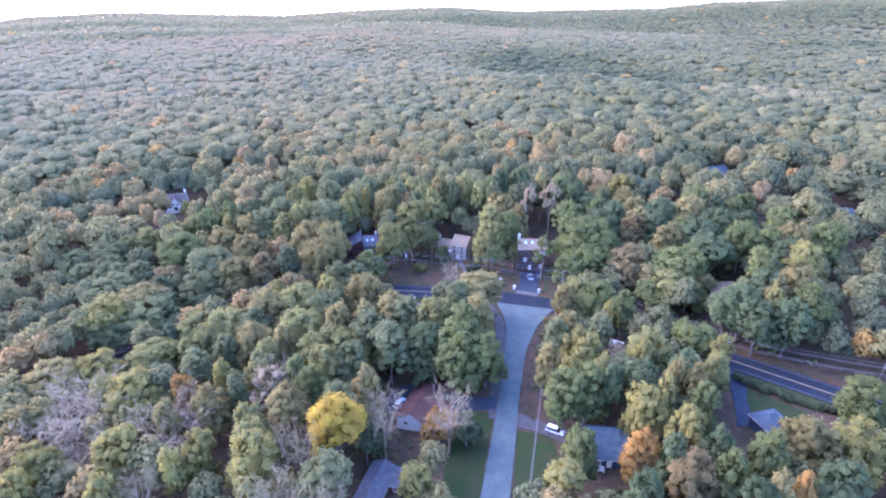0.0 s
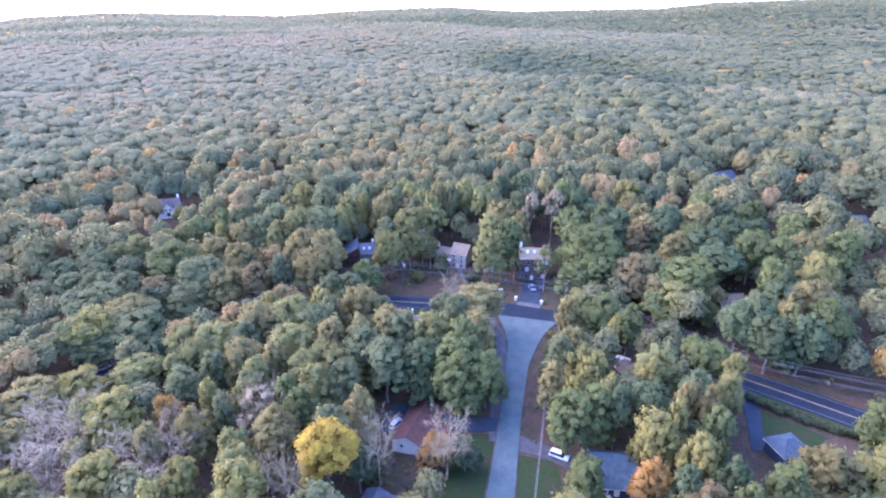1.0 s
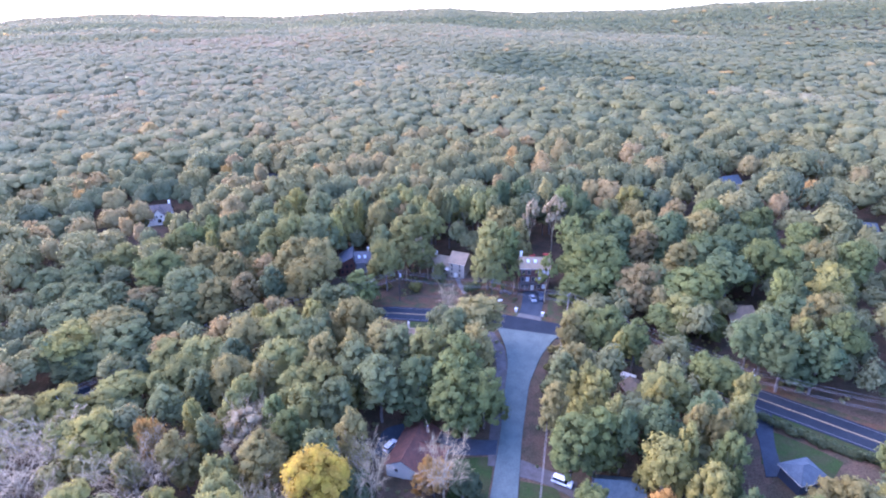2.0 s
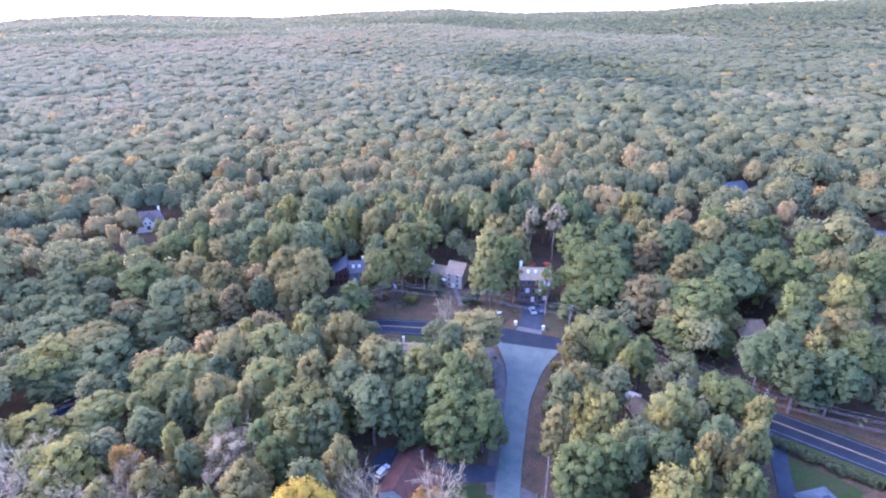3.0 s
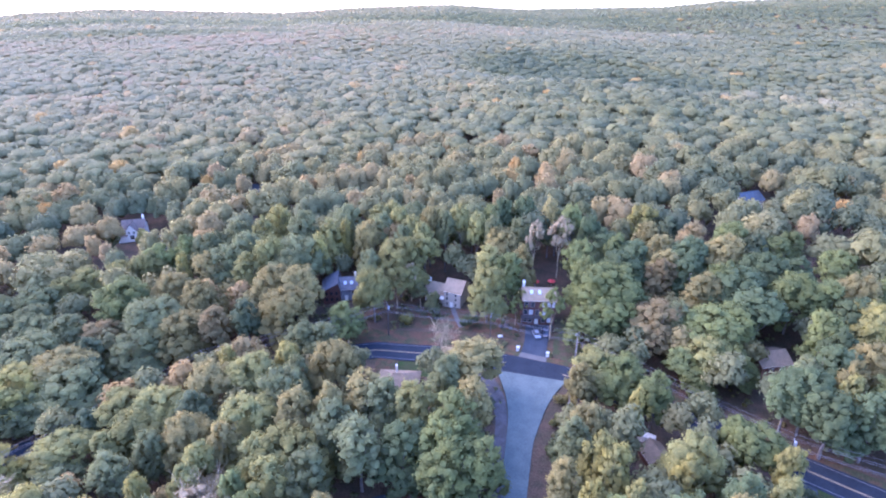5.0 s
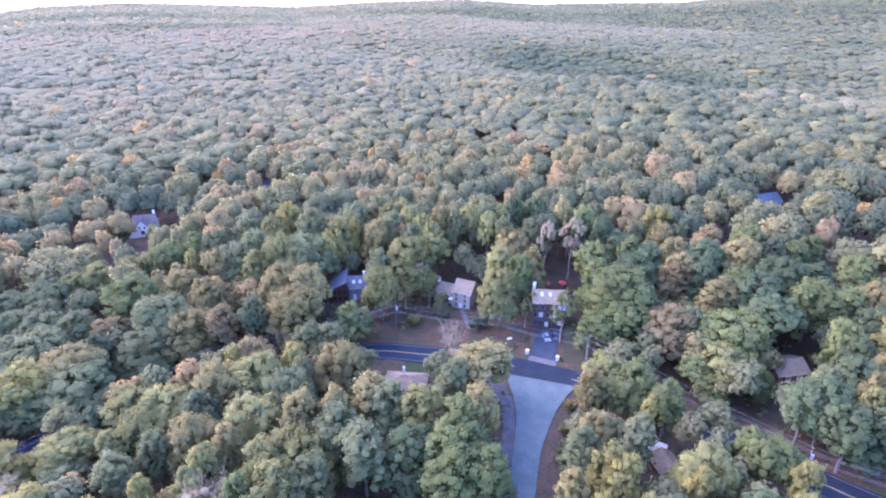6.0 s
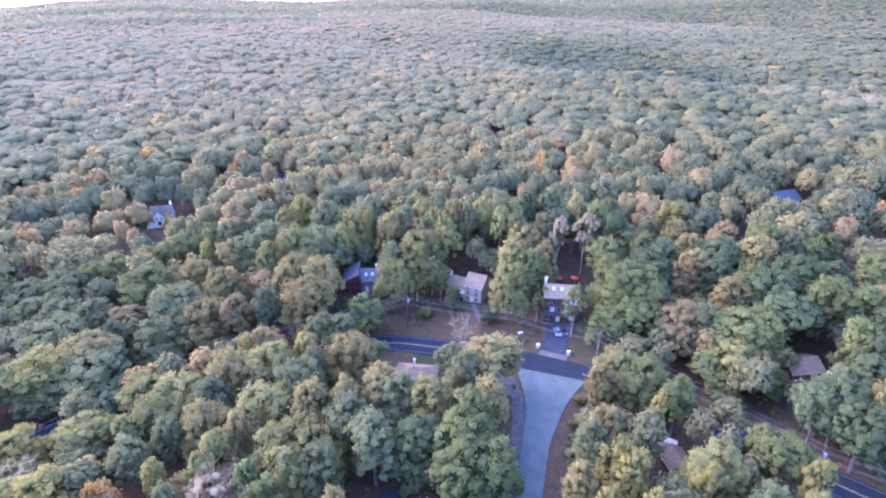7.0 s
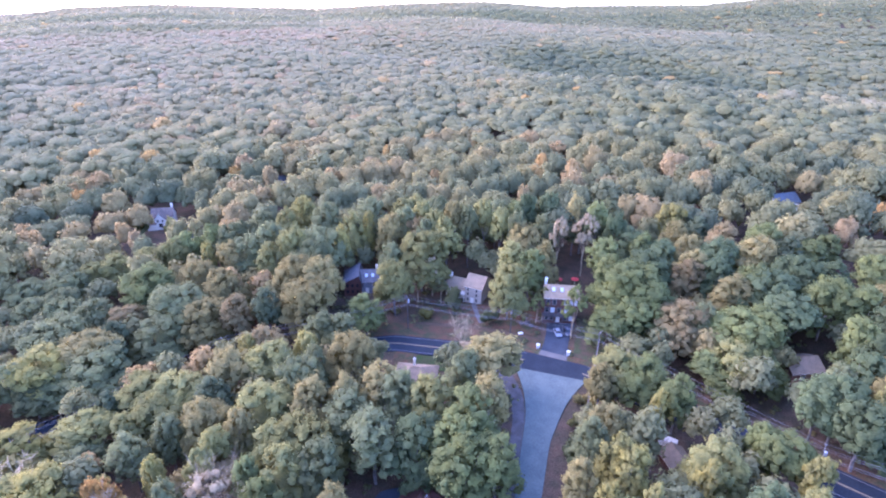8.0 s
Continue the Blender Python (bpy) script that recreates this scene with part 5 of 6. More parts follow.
# ---- houses ----
def prism(x0, x1, y0, y1, base, eave, ridge, axis, shift=0.0):
    """A gabled body; the ridge runs along the axis, moved by shift off the middle."""
    bm = bmesh.new()
    if axis == "y":
        mid = (x0 + x1) / 2 + shift
        prof = [(x0, base), (x1, base), (x1, eave), (mid, ridge), (x0, eave)]
        ends = [[bm.verts.new((u, y, z)) for u, z in prof] for y in (y0, y1)]
    else:
        mid = (y0 + y1) / 2 + shift
        prof = [(y0, base), (y1, base), (y1, eave), (mid, ridge), (y0, eave)]
        ends = [[bm.verts.new((x, u, z)) for u, z in prof] for x in (x0, x1)]
    a, b = ends
    bm.faces.new(a)
    bm.faces.new(b[::-1])
    for i in range(5):
        bm.faces.new((a[i], b[i], b[(i + 1) % 5], a[(i + 1) % 5]))
    bmesh.ops.recalc_face_normals(bm, faces=bm.faces)
    return bm


def slab(p, thick):
    """A roof slope: a four-cornered sheet with thickness."""
    bm = bmesh.new()
    a = [Vector(q) for q in p]
    n = (a[1] - a[0]).cross(a[-1] - a[0]).normalized()
    n = n if n.z > 0 else -n
    top, low = [bm.verts.new(q + n * thick) for q in a], [bm.verts.new(q) for q in a]
    bm.faces.new(top)
    bm.faces.new(low[::-1])
    for i in range(len(a)):
        j = (i + 1) % len(a)
        bm.faces.new((top[i], low[i], low[j], top[j]))
    bmesh.ops.recalc_face_normals(bm, faces=bm.faces)
    return bm


def block(top, x0, x1, y0, y1, base, eave, ridge, axis, walls, roofing, shift=0.0, over=0.45):
    part("wall", prism(x0, x1, y0, y1, base, eave, ridge, axis, shift), walls, top)
    if axis == "y":
        mid, w0, w1 = (x0 + x1) / 2 + shift, x0, x1
    else:
        mid, w0, w1 = (y0 + y1) / 2 + shift, y0, y1
    for w in (w0, w1):
        k = over / abs(w - mid)
        wo, zo = w + (w - mid) * k, eave - (ridge - eave) * k
        if axis == "y":
            q = [(wo, y0 - over, zo), (wo, y1 + over, zo), (mid, y1 + over, ridge), (mid, y0 - over, ridge)]
        else:
            q = [(x0 - over, wo, zo), (x1 + over, wo, zo), (x1 + over, mid, ridge), (x0 - over, mid, ridge)]
        slope = part("roof", slab([(a, b, c + 0.03) for a, b, c in q], 0.16), roofing, top)
        a, b = Vector(q[0]), Vector(q[1])
        bm = bmesh.new()
        tube(bm, a + Vector((0, 0, 0.02)), b + Vector((0, 0, 0.02)), 0.07, 0.07, 6)
        part("gutter", bm, WHITE, slope, "white gutter")
    bm = bmesh.new()
    if axis == "y":
        tube(bm, (mid, y0 - over, ridge + 0.2), (mid, y1 + over, ridge + 0.2), 0.13, 0.13, 6)
    else:
        tube(bm, (x0 - over, mid, ridge + 0.2), (x1 + over, mid, ridge + 0.2), 0.13, 0.13, 6)
    part("ridge_cap", bm, roofing, top)


def hipped(top, x0, x1, y0, y1, base, eave, ridge, walls, roofing, over=0.5):
    """A low block under a roof that falls to all four sides."""
    part("wall", boxed(x0, y0, base, x1, y1, eave), walls, top)
    x0, x1, y0, y1 = x0 - over, x1 + over, y0 - over, y1 + over
    run, mid = (y1 - y0) / 2, (y0 + y1) / 2
    a, c = (x0 + run * 0.95, mid, ridge), (x1 - run * 0.95, mid, ridge)
    e = [(x0, y0, eave), (x1, y0, eave), (x1, y1, eave), (x0, y1, eave)]
    for q in ((e[0], e[1], c, a), (e[2], e[3], a, c), (e[1], e[2], c), (e[3], e[0], a)):
        slope = part("roof", slab(q, 0.16), roofing, top)
        bm = bmesh.new()
        tube(bm, q[0], q[1], 0.08, 0.08, 6)
        part("gutter", bm, WHITE, slope, "white gutter")
    bm = bmesh.new()
    tube(bm, (a[0], mid, ridge + 0.16), (c[0], mid, ridge + 0.16), 0.13, 0.13, 6)
    part("ridge_cap", bm, roofing, top)


FACE = {"-y": (1, 0, 0, -1), "+y": (-1, 0, 0, 1), "-x": (0, -1, -1, 0), "+x": (0, 1, 1, 0)}


def window(top, x, y, z, facing, w=0.95, h=1.35, trim=None, kind="window", fill_mat=None):
    """A framed opening on a wall: casing, sill, crossbar and glass."""
    ux, uy, nx_, ny_ = FACE[facing]
    m = Matrix(((ux, nx_, 0, x), (uy, ny_, 0, y), (0, 0, 1, z), (0, 0, 0, 1)))
    trim = trim or WHITE
    bm, t = bmesh.new(), 0.11
    for a in ((-w / 2 - t, -0.05, -t, -w / 2, 0.07, h + t), (w / 2, -0.05, -t, w / 2 + t, 0.07, h + t), (-w / 2, -0.05, h, w / 2, 0.07, h + t), (-w / 2, -0.05, -t, w / 2, 0.09, 0), (-w / 2, -0.02, h / 2 - 0.03, w / 2, 0.05, h / 2 + 0.03)):
        box(bm, *a)
    bmesh.ops.transform(bm, matrix=m, verts=bm.verts)
    bmesh.ops.recalc_face_normals(bm, faces=bm.faces)
    f = part(kind, bm, trim, top)
    bm = boxed(-w / 2, -0.04, 0, w / 2, 0.02, h)
    bmesh.ops.transform(bm, matrix=m, verts=bm.verts)
    bmesh.ops.recalc_face_normals(bm, faces=bm.faces)
    part("pane" if kind == "window" else "door_leaf", bm, fill_mat or GLASS, f)


def skylight(top, x, y, z, slope, w=0.8, h=1.2):
    """A skylight on a slope that falls towards -y."""
    m = pose(x, y, z, math.degrees(slope))
    for n, q, mt in (("skylight", (-w / 2 - 0.08, -h / 2 - 0.08, 0.1, w / 2 + 0.08, h / 2 + 0.08, 0.26), METAL_GREY), ("pane", (-w / 2, -h / 2, 0.2, w / 2, h / 2, 0.29), SKYLIGHT)):
        bm = boxed(*q)
        bmesh.ops.transform(bm, matrix=m, verts=bm.verts)
        ob = part(n, bm, mt, top if n == "skylight" else holder)
        if n == "skylight":
            holder = ob


def chimney(top, x, y, z0, z1, w, mat, label):
    bm = boxed(x - w / 2, y - w / 2, z0, x + w / 2, y + w / 2, z1)
    box(bm, x - w / 2 - 0.08, y - w / 2 - 0.08, z1, x + w / 2 + 0.08, y + w / 2 + 0.08, z1 + 0.15)
    c = part("chimney", bm, mat, top, label)
    bm = bmesh.new()
    tube(bm, (x, y, z1 + 0.15), (x, y, z1 + 0.6), 0.16, 0.13, 8)
    part("flue", bm, METAL_GREY, c)


def deck(top, x0, x1, y0, y1, floor, posts, mat, label):
    """A raised deck: boards, posts, rail and balusters."""
    base = part("deck", boxed(x0, y0, floor, x1, y1, floor + 0.15), mat, top, label)
    for k in range(posts):
        u = x0 + 0.1 + (x1 - x0 - 0.3) * k / (posts - 1)
        part("post", boxed(u, y0 + 0.05, -1.4, u + 0.14, y0 + 0.19, floor + 1.05), mat, base)
    part("rail", boxed(x0, y0 + 0.04, floor + 1.0, x1, y0 + 0.16, floor + 1.08), mat, base)
    for k in range(int((x1 - x0) / 0.35)):
        u = x0 + 0.25 + k * 0.35
        part("baluster", boxed(u, y0 + 0.08, floor + 0.15, u + 0.05, y0 + 0.13, floor + 1.0), mat, base)


def house(x, y, z, turn, label):
    ob = new("house")
    ob.matrix_basis = pose(x, y, z, 0, 0, turn)
    return tagged(ob, label, "house")


# the brown-roofed house on the slope below the side road
h = house(-6.0, 121.2, -5.3, -20.0, "low house with red-brown roof and white gable wall")
block(h, -4.1, 4.1, -7.3, 7.4, -0.6, 4.0, 6.3, "y", WHITE, ROOF_BROWN)
block(h, 0.2, 8.6, -2.6, 3.0, -0.6, 3.8, 5.5, "x", WHITE, ROOF_BROWN)
window(h, -1.5, -7.3, 2.2, "-y", 1.0, 1.0)
for v in (-5, -1.5, 2, 5):
    window(h, -4.1, v, 2.4, "-x", 1.1, 1.1)
window(h, 8.6, 0.2, 1.8, "+x", 1.2, 1.2)
window(h, 4.1, 5.2, 0.9, "+x", 0.95, 2.05, None, "door", BROWN_SIDING)
chimney(h, 2.0, 4.6, 4.4, 7.0, 0.6, BRICK, "brown brick chimney")
# the grey-roofed house at the foot of the slope
h = house(-15.2, 94.0, -3.4, -17.0, "house with weathered grey shingle roof among bare trees")
block(h, -2.7, 2.7, -6.4, 4.6, -0.6, 3.0, 4.3, "y", CREAM, ROOF_GREY)
block(h, 0.2, 7.2, -0.4, 4.6, -0.6, 3.0, 4.2, "x", BROWN_SIDING, ROOF_GREY)
window(h, 5.0, -0.4, 1.0, "-y", 1.6, 1.2)
window(h, 2.7, -4.0, 1.0, "+x", 1.0, 1.2)
window(h, 0.0, -6.4, 1.0, "-y", 1.4, 1.2)
# the blue-roofed house past the gravel drive
h = house(39.6, 103.6, 0.7, -6.0, "small house with blue-grey roof and blue walls")
block(h, -5.2, 4.6, -7.4, 3.4, -0.6, 2.9, 5.4, "x", NAVY, ROOF_BLUE, 2.0)
window(h, -0.2, -7.4, 0.5, "-y", 0.95, 1.9, None, "door", WHITE)
window(h, -3.0, -7.4, 1.0, "-y", 1.6, 1.1)
deck(h, -4.8, -1.4, -9.0, -7.4, 0.5, 3, WHITE, "white-railed porch")
# the house by the hedge
h = house(80.8, 106.4, 3.0, 14.0, "small house with pale blue roof behind a hedge")
hipped(h, -3.6, 3.2, -2.8, 2.8, -0.6, 3.0, 4.9, NAVY, ROOF_PALE)
window(h, -1.2, -2.8, 1.0, "-y", 1.2, 1.2)
window(h, 3.2, 0.0, 0.9, "+x", 1.4, 1.2)
# the dark house with skylights
h = house(-34.6, 219.0, -2.0, 8.0, "dark brown house with grey roof and two skylights")
block(h, -6.0, 0.2, -4.6, 5.2, -0.6, 5.0, 7.8, "y", BROWN_SIDING, ROOF_GREY, 2.4)
block(h, 0.2, 6.4, -3.4, 4.8, -0.6, 4.8, 7.4, "x", GREY_SIDING, ROOF_GREY)
sl = math.atan2(2.6, 4.1)
skylight(h, 2.0, -1.4, 6.15, sl)
skylight(h, 4.3, -1.4, 6.15, sl)
for u in (-4.8, -3.0, -1.2):
    for v in (0.9, 3.3):
        window(h, u, -4.6, v, "-y", 0.9, 1.2, BROWN_SIDING)
window(h, 2.2, -3.4, 0.0, "-y", 0.95, 2.05, None, "door", WHITE)
window(h, 4.8, -3.4, 2.6, "-y", 1.2, 1.3)
chimney(h, 5.8, 1.6, 4.6, 8.6, 0.8, WHITE, "white boxed chimney")
# the cream house
h = house(4.8, 213.4, -0.2, -22.0, "tall cream house with tan roof and wing")
block(h, 0.4, 6.6, -4.2, 4.6, -0.6, 6.3, 9.0, "x", CREAM, ROOF_TAN)
block(h, -7.6, 0.4, -2.4, 4.0, -0.6, 3.8, 6.0, "x", CREAM, ROOF_TAN)
for u in (1.6, 4.8):
    for v in (0.8, 2.9, 4.7):
        window(h, u, -4.2, v, "-y", 0.65, 1.15, CREAM)
window(h, 3.2, -4.2, 0.0, "-y", 1.0, 2.1, None, "door", WHITE)
for u in (-6.4, -4.2, -1.6):
    window(h, u, -2.4, 1.2, "-y", 0.9, 1.3)
deck(h, -3.8, 0.3, -4.6, -2.4, 2.7, 3, WHITE, "white-railed raised deck")
chimney(h, -7.0, 0.6, 4.0, 7.4, 0.9, WHITE, "white chimney")
# the brown house at the end of the driveway
h = house(35.2, 202.0, 1.7, -3.0, "dark red-brown house with tan roof and deck")
block(h, -5.6, 5.0, -6.4, 1.0, -2.2, 8.8, 11.3, "x", BROWN_SIDING, ROOF_TAN, over=0.35)
sl = math.atan2(2.5, 3.7)
skylight(h, -2.8, -4.2, 10.5, sl)
skylight(h, -0.2, -4.2, 10.5, sl)
for u, w in ((-4.4, 1.1), (-2.4, 1.1), (1.3, 1.0), (2.9, 1.0), (4.3, 0.8)):
    window(h, u, -6.4, 6.3, "-y", w, 1.7, TRIM_GREY, "window", BLIND if u > 1 else None)
for u, w in ((-4.6, 1.2), (-2.8, 1.2), (-0.8, 1.0), (1.6, 1.1), (3.5, 1.1)):
    window(h, u, -6.4, 3.4, "-y", w, 1.7, TRIM_GREY, "window", BLIND if u in (-2.8, 1.6) else None)
for u in (-4.5, -2.9, 1.4, 3.2):
    window(h, u, -6.4, 0.6, "-y", 1.1, 1.6, TRIM_GREY, "window", BLIND if u == 3.2 else None)
window(h, -0.9, -6.4, 0.0, "-y", 1.0, 2.1, None, "door", WHITE)
deck(h, -6.0, 0.4, -8.4, -6.4, 2.9, 4, WOOD_POLE, "raised weathered wooden deck on posts")
chimney(h, -5.0, 0.4, 8.4, 12.0, 0.8, WHITE, "white chimney")
# the house by the main road and the ones further off
h = house(-9.2, 167.4, -2.6, -4.0, "low house with pale tan hipped roof by the road")
hipped(h, -5.6, 5.4, -4.6, 4.6, -0.6, 2.6, 5.4, CREAM, ROOF_TAN)
window(h, -2.0, 4.6, 0.9, "+y", 1.2, 1.2)
window(h, 2.0, -4.6, 0.9, "-y", 1.2, 1.2)
chimney(h, -0.8, 2.2, 3.4, 6.6, 0.5, WHITE, "slim white chimney")
h = house(95.2, 169.0, 3.6, 10.0, "house with pale tan roof deep in the trees")
block(h, -4.6, 4.4, -3.8, 3.8, -0.6, 4.6, 6.6, "x", ROOF_BROWN, ROOF_TAN)
window(h, -1.5, -3.8, 2.4, "-y", 1.2, 1.2)
window(h, 1.8, -3.8, 2.4, "-y", 1.2, 1.2)
h = house(53.4, 137.4, 1.2, 12.0, "small outbuilding with pale tan roof under the trees")
block(h, -2.6, 2.6, -2.6, 2.6, -0.4, 2.6, 4.2, "y", BROWN_SIDING, ROOF_TAN)
window(h, 0.0, -2.6, 0.0, "-y", 1.0, 2.0, None, "door", BROWN_SIDING)
h = house(-137.4, 272.0, -2.0, 14.0, "white-gabled house with mauve-grey roof in a clearing")
block(h, -4.6, 4.6, -0.8, 4.8, -3.0, 4.4, 7.3, "x", WHITE, ROOF_MAUVE)
block(h, -2.6, 1.9, -3.8, 2.4, -3.0, 4.2, 7.1, "y", WHITE, ROOF_MAUVE)
block(h, -6.4, -2.5, -4.0, -0.8, -3.0, 2.2, 3.3, "x", WHITE, ROOF_MAUVE)
for u in (-1.4, 0.7):
    window(h, u, -3.8, 2.8, "-y", 0.8, 1.1)
window(h, -0.35, -3.8, 0.2, "-y", 1.7, 1.9)
for u in (2.6, 3.8):
    window(h, u, -0.8, 2.2, "-y", 0.8, 1.2)
chimney(h, 4.0, 2.6, 5.4, 9.0, 0.8, WHITE, "white chimney")
h = house(139.5, 277.0, 10.0, 20.0, "house with pale blue roof high among trees")
block(h, -6.0, 6.0, -4.0, 4.0, -0.6, 6.2, 9.0, "x", WHITE, ROOF_PALE)
window(h, -2.0, -4.0, 3.6, "-y", 1.2, 1.4)
window(h, 2.0, -4.0, 3.6, "-y", 1.2, 1.4)
h = house(-94.0, 322.0, -1.0, 10.0, "house with blue-grey roof mostly hidden by trees")
block(h, -6.0, 6.0, -4.0, 4.0, -0.6, 4.6, 7.2, "x", WHITE, ROOF_PALE)
window(h, 0.0, -4.0, 1.6, "-y", 1.2, 1.4)
h = house(168.0, 222.0, 10.4, -10.0, "house with grey-blue roof mostly hidden by trees")
block(h, -5.0, 5.0, -4.0, 4.0, -0.6, 4.6, 7.0, "x", WHITE, ROOF_PALE)
window(h, 0.0, -4.0, 1.6, "-y", 1.2, 1.4)


# ---- cars ----
def car(x, y, z, turn, paint, label, long=4.6, wide=1.82, high=1.62, boot=True):
    """A car along its x axis: body, cabin glass, roof, wheels with rims, lamps."""
    ob = new("car")
    ob.matrix_basis = pose(x, y, z, 0, 0, turn)
    tagged(ob, label, "car")
    bm, L, W = bmesh.new(), long / 2, wide / 2
    prof = [(-L, 0.35), (-L, 0.8), (-L + 0.08, 0.98), (L - 1.15, 0.96), (L - 0.1, 0.8), (L, 0.62), (L, 0.35)]
    a = [bm.verts.new((u, -W, v)) for u, v in prof]
    b = [bm.verts.new((u, W, v)) for u, v in prof]
    bm.faces.new(a)
    bm.faces.new(b[::-1])
    for i in range(len(prof)):
        j = (i + 1) % len(prof)
        bm.faces.new((a[i], b[i], b[j], a[j]))
    bmesh.ops.recalc_face_normals(bm, faces=bm.faces)
    bmesh.ops.bevel(bm, geom=list(bm.edges), offset=0.06, segments=2, affect="EDGES")
    part("body", bm, paint, ob)
    bm = bmesh.new()
    low = [(-L + 0.12, 0.95), (L - 1.1, 0.95)]
    up = [(-L + (0.35 if boot else 0.9), high - 0.05), (L - 1.85, high - 0.05)]
    v = [bm.verts.new((u, s * (W - 0.06), z_)) for u, z_ in low for s in (-1, 1)] + [bm.verts.new((u, s * (W - 0.26), z_)) for u, z_ in up for s in (-1, 1)]
    for f in ((0, 1, 3, 2), (4, 6, 7, 5), (0, 4, 5, 1), (2, 3, 7, 6), (0, 2, 6, 4), (1, 5, 7, 3)):
        bm.faces.new([v[i] for i in f])
    bmesh.ops.recalc_face_normals(bm, faces=bm.faces)
    part("cabin_glass", bm, GLASS, ob, "dark tinted windows")
    part("roof", boxed(up[0][0] - 0.04, -W + 0.22, high - 0.08, up[1][0] + 0.06, W - 0.22, high, bevel=0.03), paint, ob)
    for u in (-L + 0.85, L - 0.9):
        for s in (-1, 1):
            bm = bmesh.new()
            tube(bm, (u, s * (W - 0.2), 0.34), (u, s * (W + 0.01), 0.34), 0.34, 0.34, 16)
            w = part("wheel", bm, RUBBER, ob)
            bm = bmesh.new()
            tube(bm, (u, s * (W - 0.02), 0.34), (u, s * (W + 0.03), 0.34), 0.2, 0.19, 12)
            part("rim", bm, METAL_GREY, w)
    for s in (-1, 1):
        part("headlight", boxed(L - 0.12, s * (W - 0.35) - 0.16, 0.6, L + 0.015, s * (W - 0.35) + 0.16, 0.74, bevel=0.02), LAMP_CLEAR, ob)
        part("tail_light", boxed(-L - 0.015, s * (W - 0.2) - 0.1, 0.62, -L + 0.06, s * (W - 0.2) + 0.1, 0.86, bevel=0.02), LAMP_RED, ob)
    return ob


car(28.4, 108.3, ground(28.4, 108.3) + 0.17, -28.0, CAR_WHITE, "white sport utility car parked on the gravel drive", 4.7, 1.85, 1.72)
car(-12.0, 123.6, ground(-12.0, 123.6) + 0.17, 58.0, CAR_WHITE, "white car parked beside the brown-roofed house", 4.5)
car(33.4, 189.6, ground(33.4, 189.6) + 0.17, -84.0, CAR_SILVER, "silver car parked before the brown house", 4.4, 1.8, 1.45, False)
car(36.4, 190.4, ground(36.4, 190.4) + 0.17, -84.0, CAR_DARK, "dark car parked before the brown house", 4.5, 1.8, 1.45, False)


# ---- poles and cables ----
def sagging(name, a, b, r, sag, label, n=14):
    cu = bpy.data.curves.new(name, "CURVE")
    cu.dimensions, cu.bevel_depth, cu.bevel_resolution = "3D", r, 1
    sp = cu.splines.new("POLY")
    sp.points.add(n)
    for i, p in enumerate(sp.points):
        f = i / n
        q = Vector(a).lerp(Vector(b), f)
        p.co = (q.x, q.y, q.z - 4 * sag * f * (1 - f), 1)
    dg = new(name, cu)
    me = bpy.data.meshes.new_from_object(dg)
    bpy.data.objects.remove(dg)
    me.materials.clear()
    me.materials.append(CABLE)
    return tagged(new(name, me), label, "cable", "overhead cables")


def utility_pole(x, y, high, turn, can=False):
    ob = new("utility_pole")
    ob.matrix_basis = pose(x, y, ground(x, y), 0, 0, turn)
    tagged(ob, "weathered wooden utility pole" + (" with a grey transformer" if can else " carrying cables along the road"), "utility pole", "utility poles")
    bm = bmesh.new()
    tube(bm, (0, 0, -0.5), (0, 0, high), 0.15, 0.1, 10)
    part("pole", bm, WOOD_POLE, ob)
    arm = part("crossarm", boxed(-1.2, -0.08, high - 0.6, 1.2, 0.08, high - 0.44, bevel=0.02), WOOD_POLE, ob)
    for u in (-1.1, -0.4, 0.4, 1.1):
        bm = bmesh.new()
        tube(bm, (u, 0, high - 0.44), (u, 0, high - 0.2), 0.06, 0.04, 8)
        part("insulator", bm, STONE, arm)
    if can:
        bm = bmesh.new()
        tube(bm, (0, -0.42, high - 2.4), (0, -0.42, high - 1.3), 0.3, 0.3, 12)
        tube(bm, (0, -0.42, high - 1.3), (0, -0.42, high - 1.2), 0.3, 0.2, 12)
        part("transformer", bm, METAL_GREY, ob, "grey cylindrical transformer can")
    return ob


LINE = [(-99.0, 131.0, 11.0), (-64.7, 169.0, 13.0), (-14.6, 194.0, 12.3), (18.4, 188.0, 9.8), (43.0, 177.0, 9.8), (81.8, 133.8, 9.5), (112.0, 115.5, 10.0), (146.0, 84.0, 10.0)]
for k, (x, y, t_) in enumerate(LINE):
    a, b = LINE[max(k - 1, 0)], LINE[min(k + 1, len(LINE) - 1)]
    utility_pole(x, y, t_, math.degrees(math.atan2(b[1] - a[1], b[0] - a[0])) + 90, k in (2, 5))
for (x0, y0, t0), (x1, y1, t1) in zip(LINE, LINE[1:]):
    d = Vector((y1 - y0, x0 - x1, 0)).normalized()
    for u, dz, r in ((-1.1, -0.2, 0.022), (0.4, -0.2, 0.022), (1.1, -0.2, 0.022), (0.2, -2.6, 0.034), (-0.1, -3.3, 0.03)):
        a = Vector((x0, y0, ground(x0, y0) + t0 + dz)) + d * u
        b = Vector((x1, y1, ground(x1, y1) + t1 + dz)) + d * u
        sagging("cable", a, b, r, 0.7, "thin grey overhead cable strung between utility poles")
SIDE_LINE = [(11.0, 55.0, 9.0), (27.0, 122.5, 9.0), (43.0, 177.0, 9.0)]
for x, y, t_ in SIDE_LINE[:2]:
    utility_pole(x, y, t_, 70 + 90)
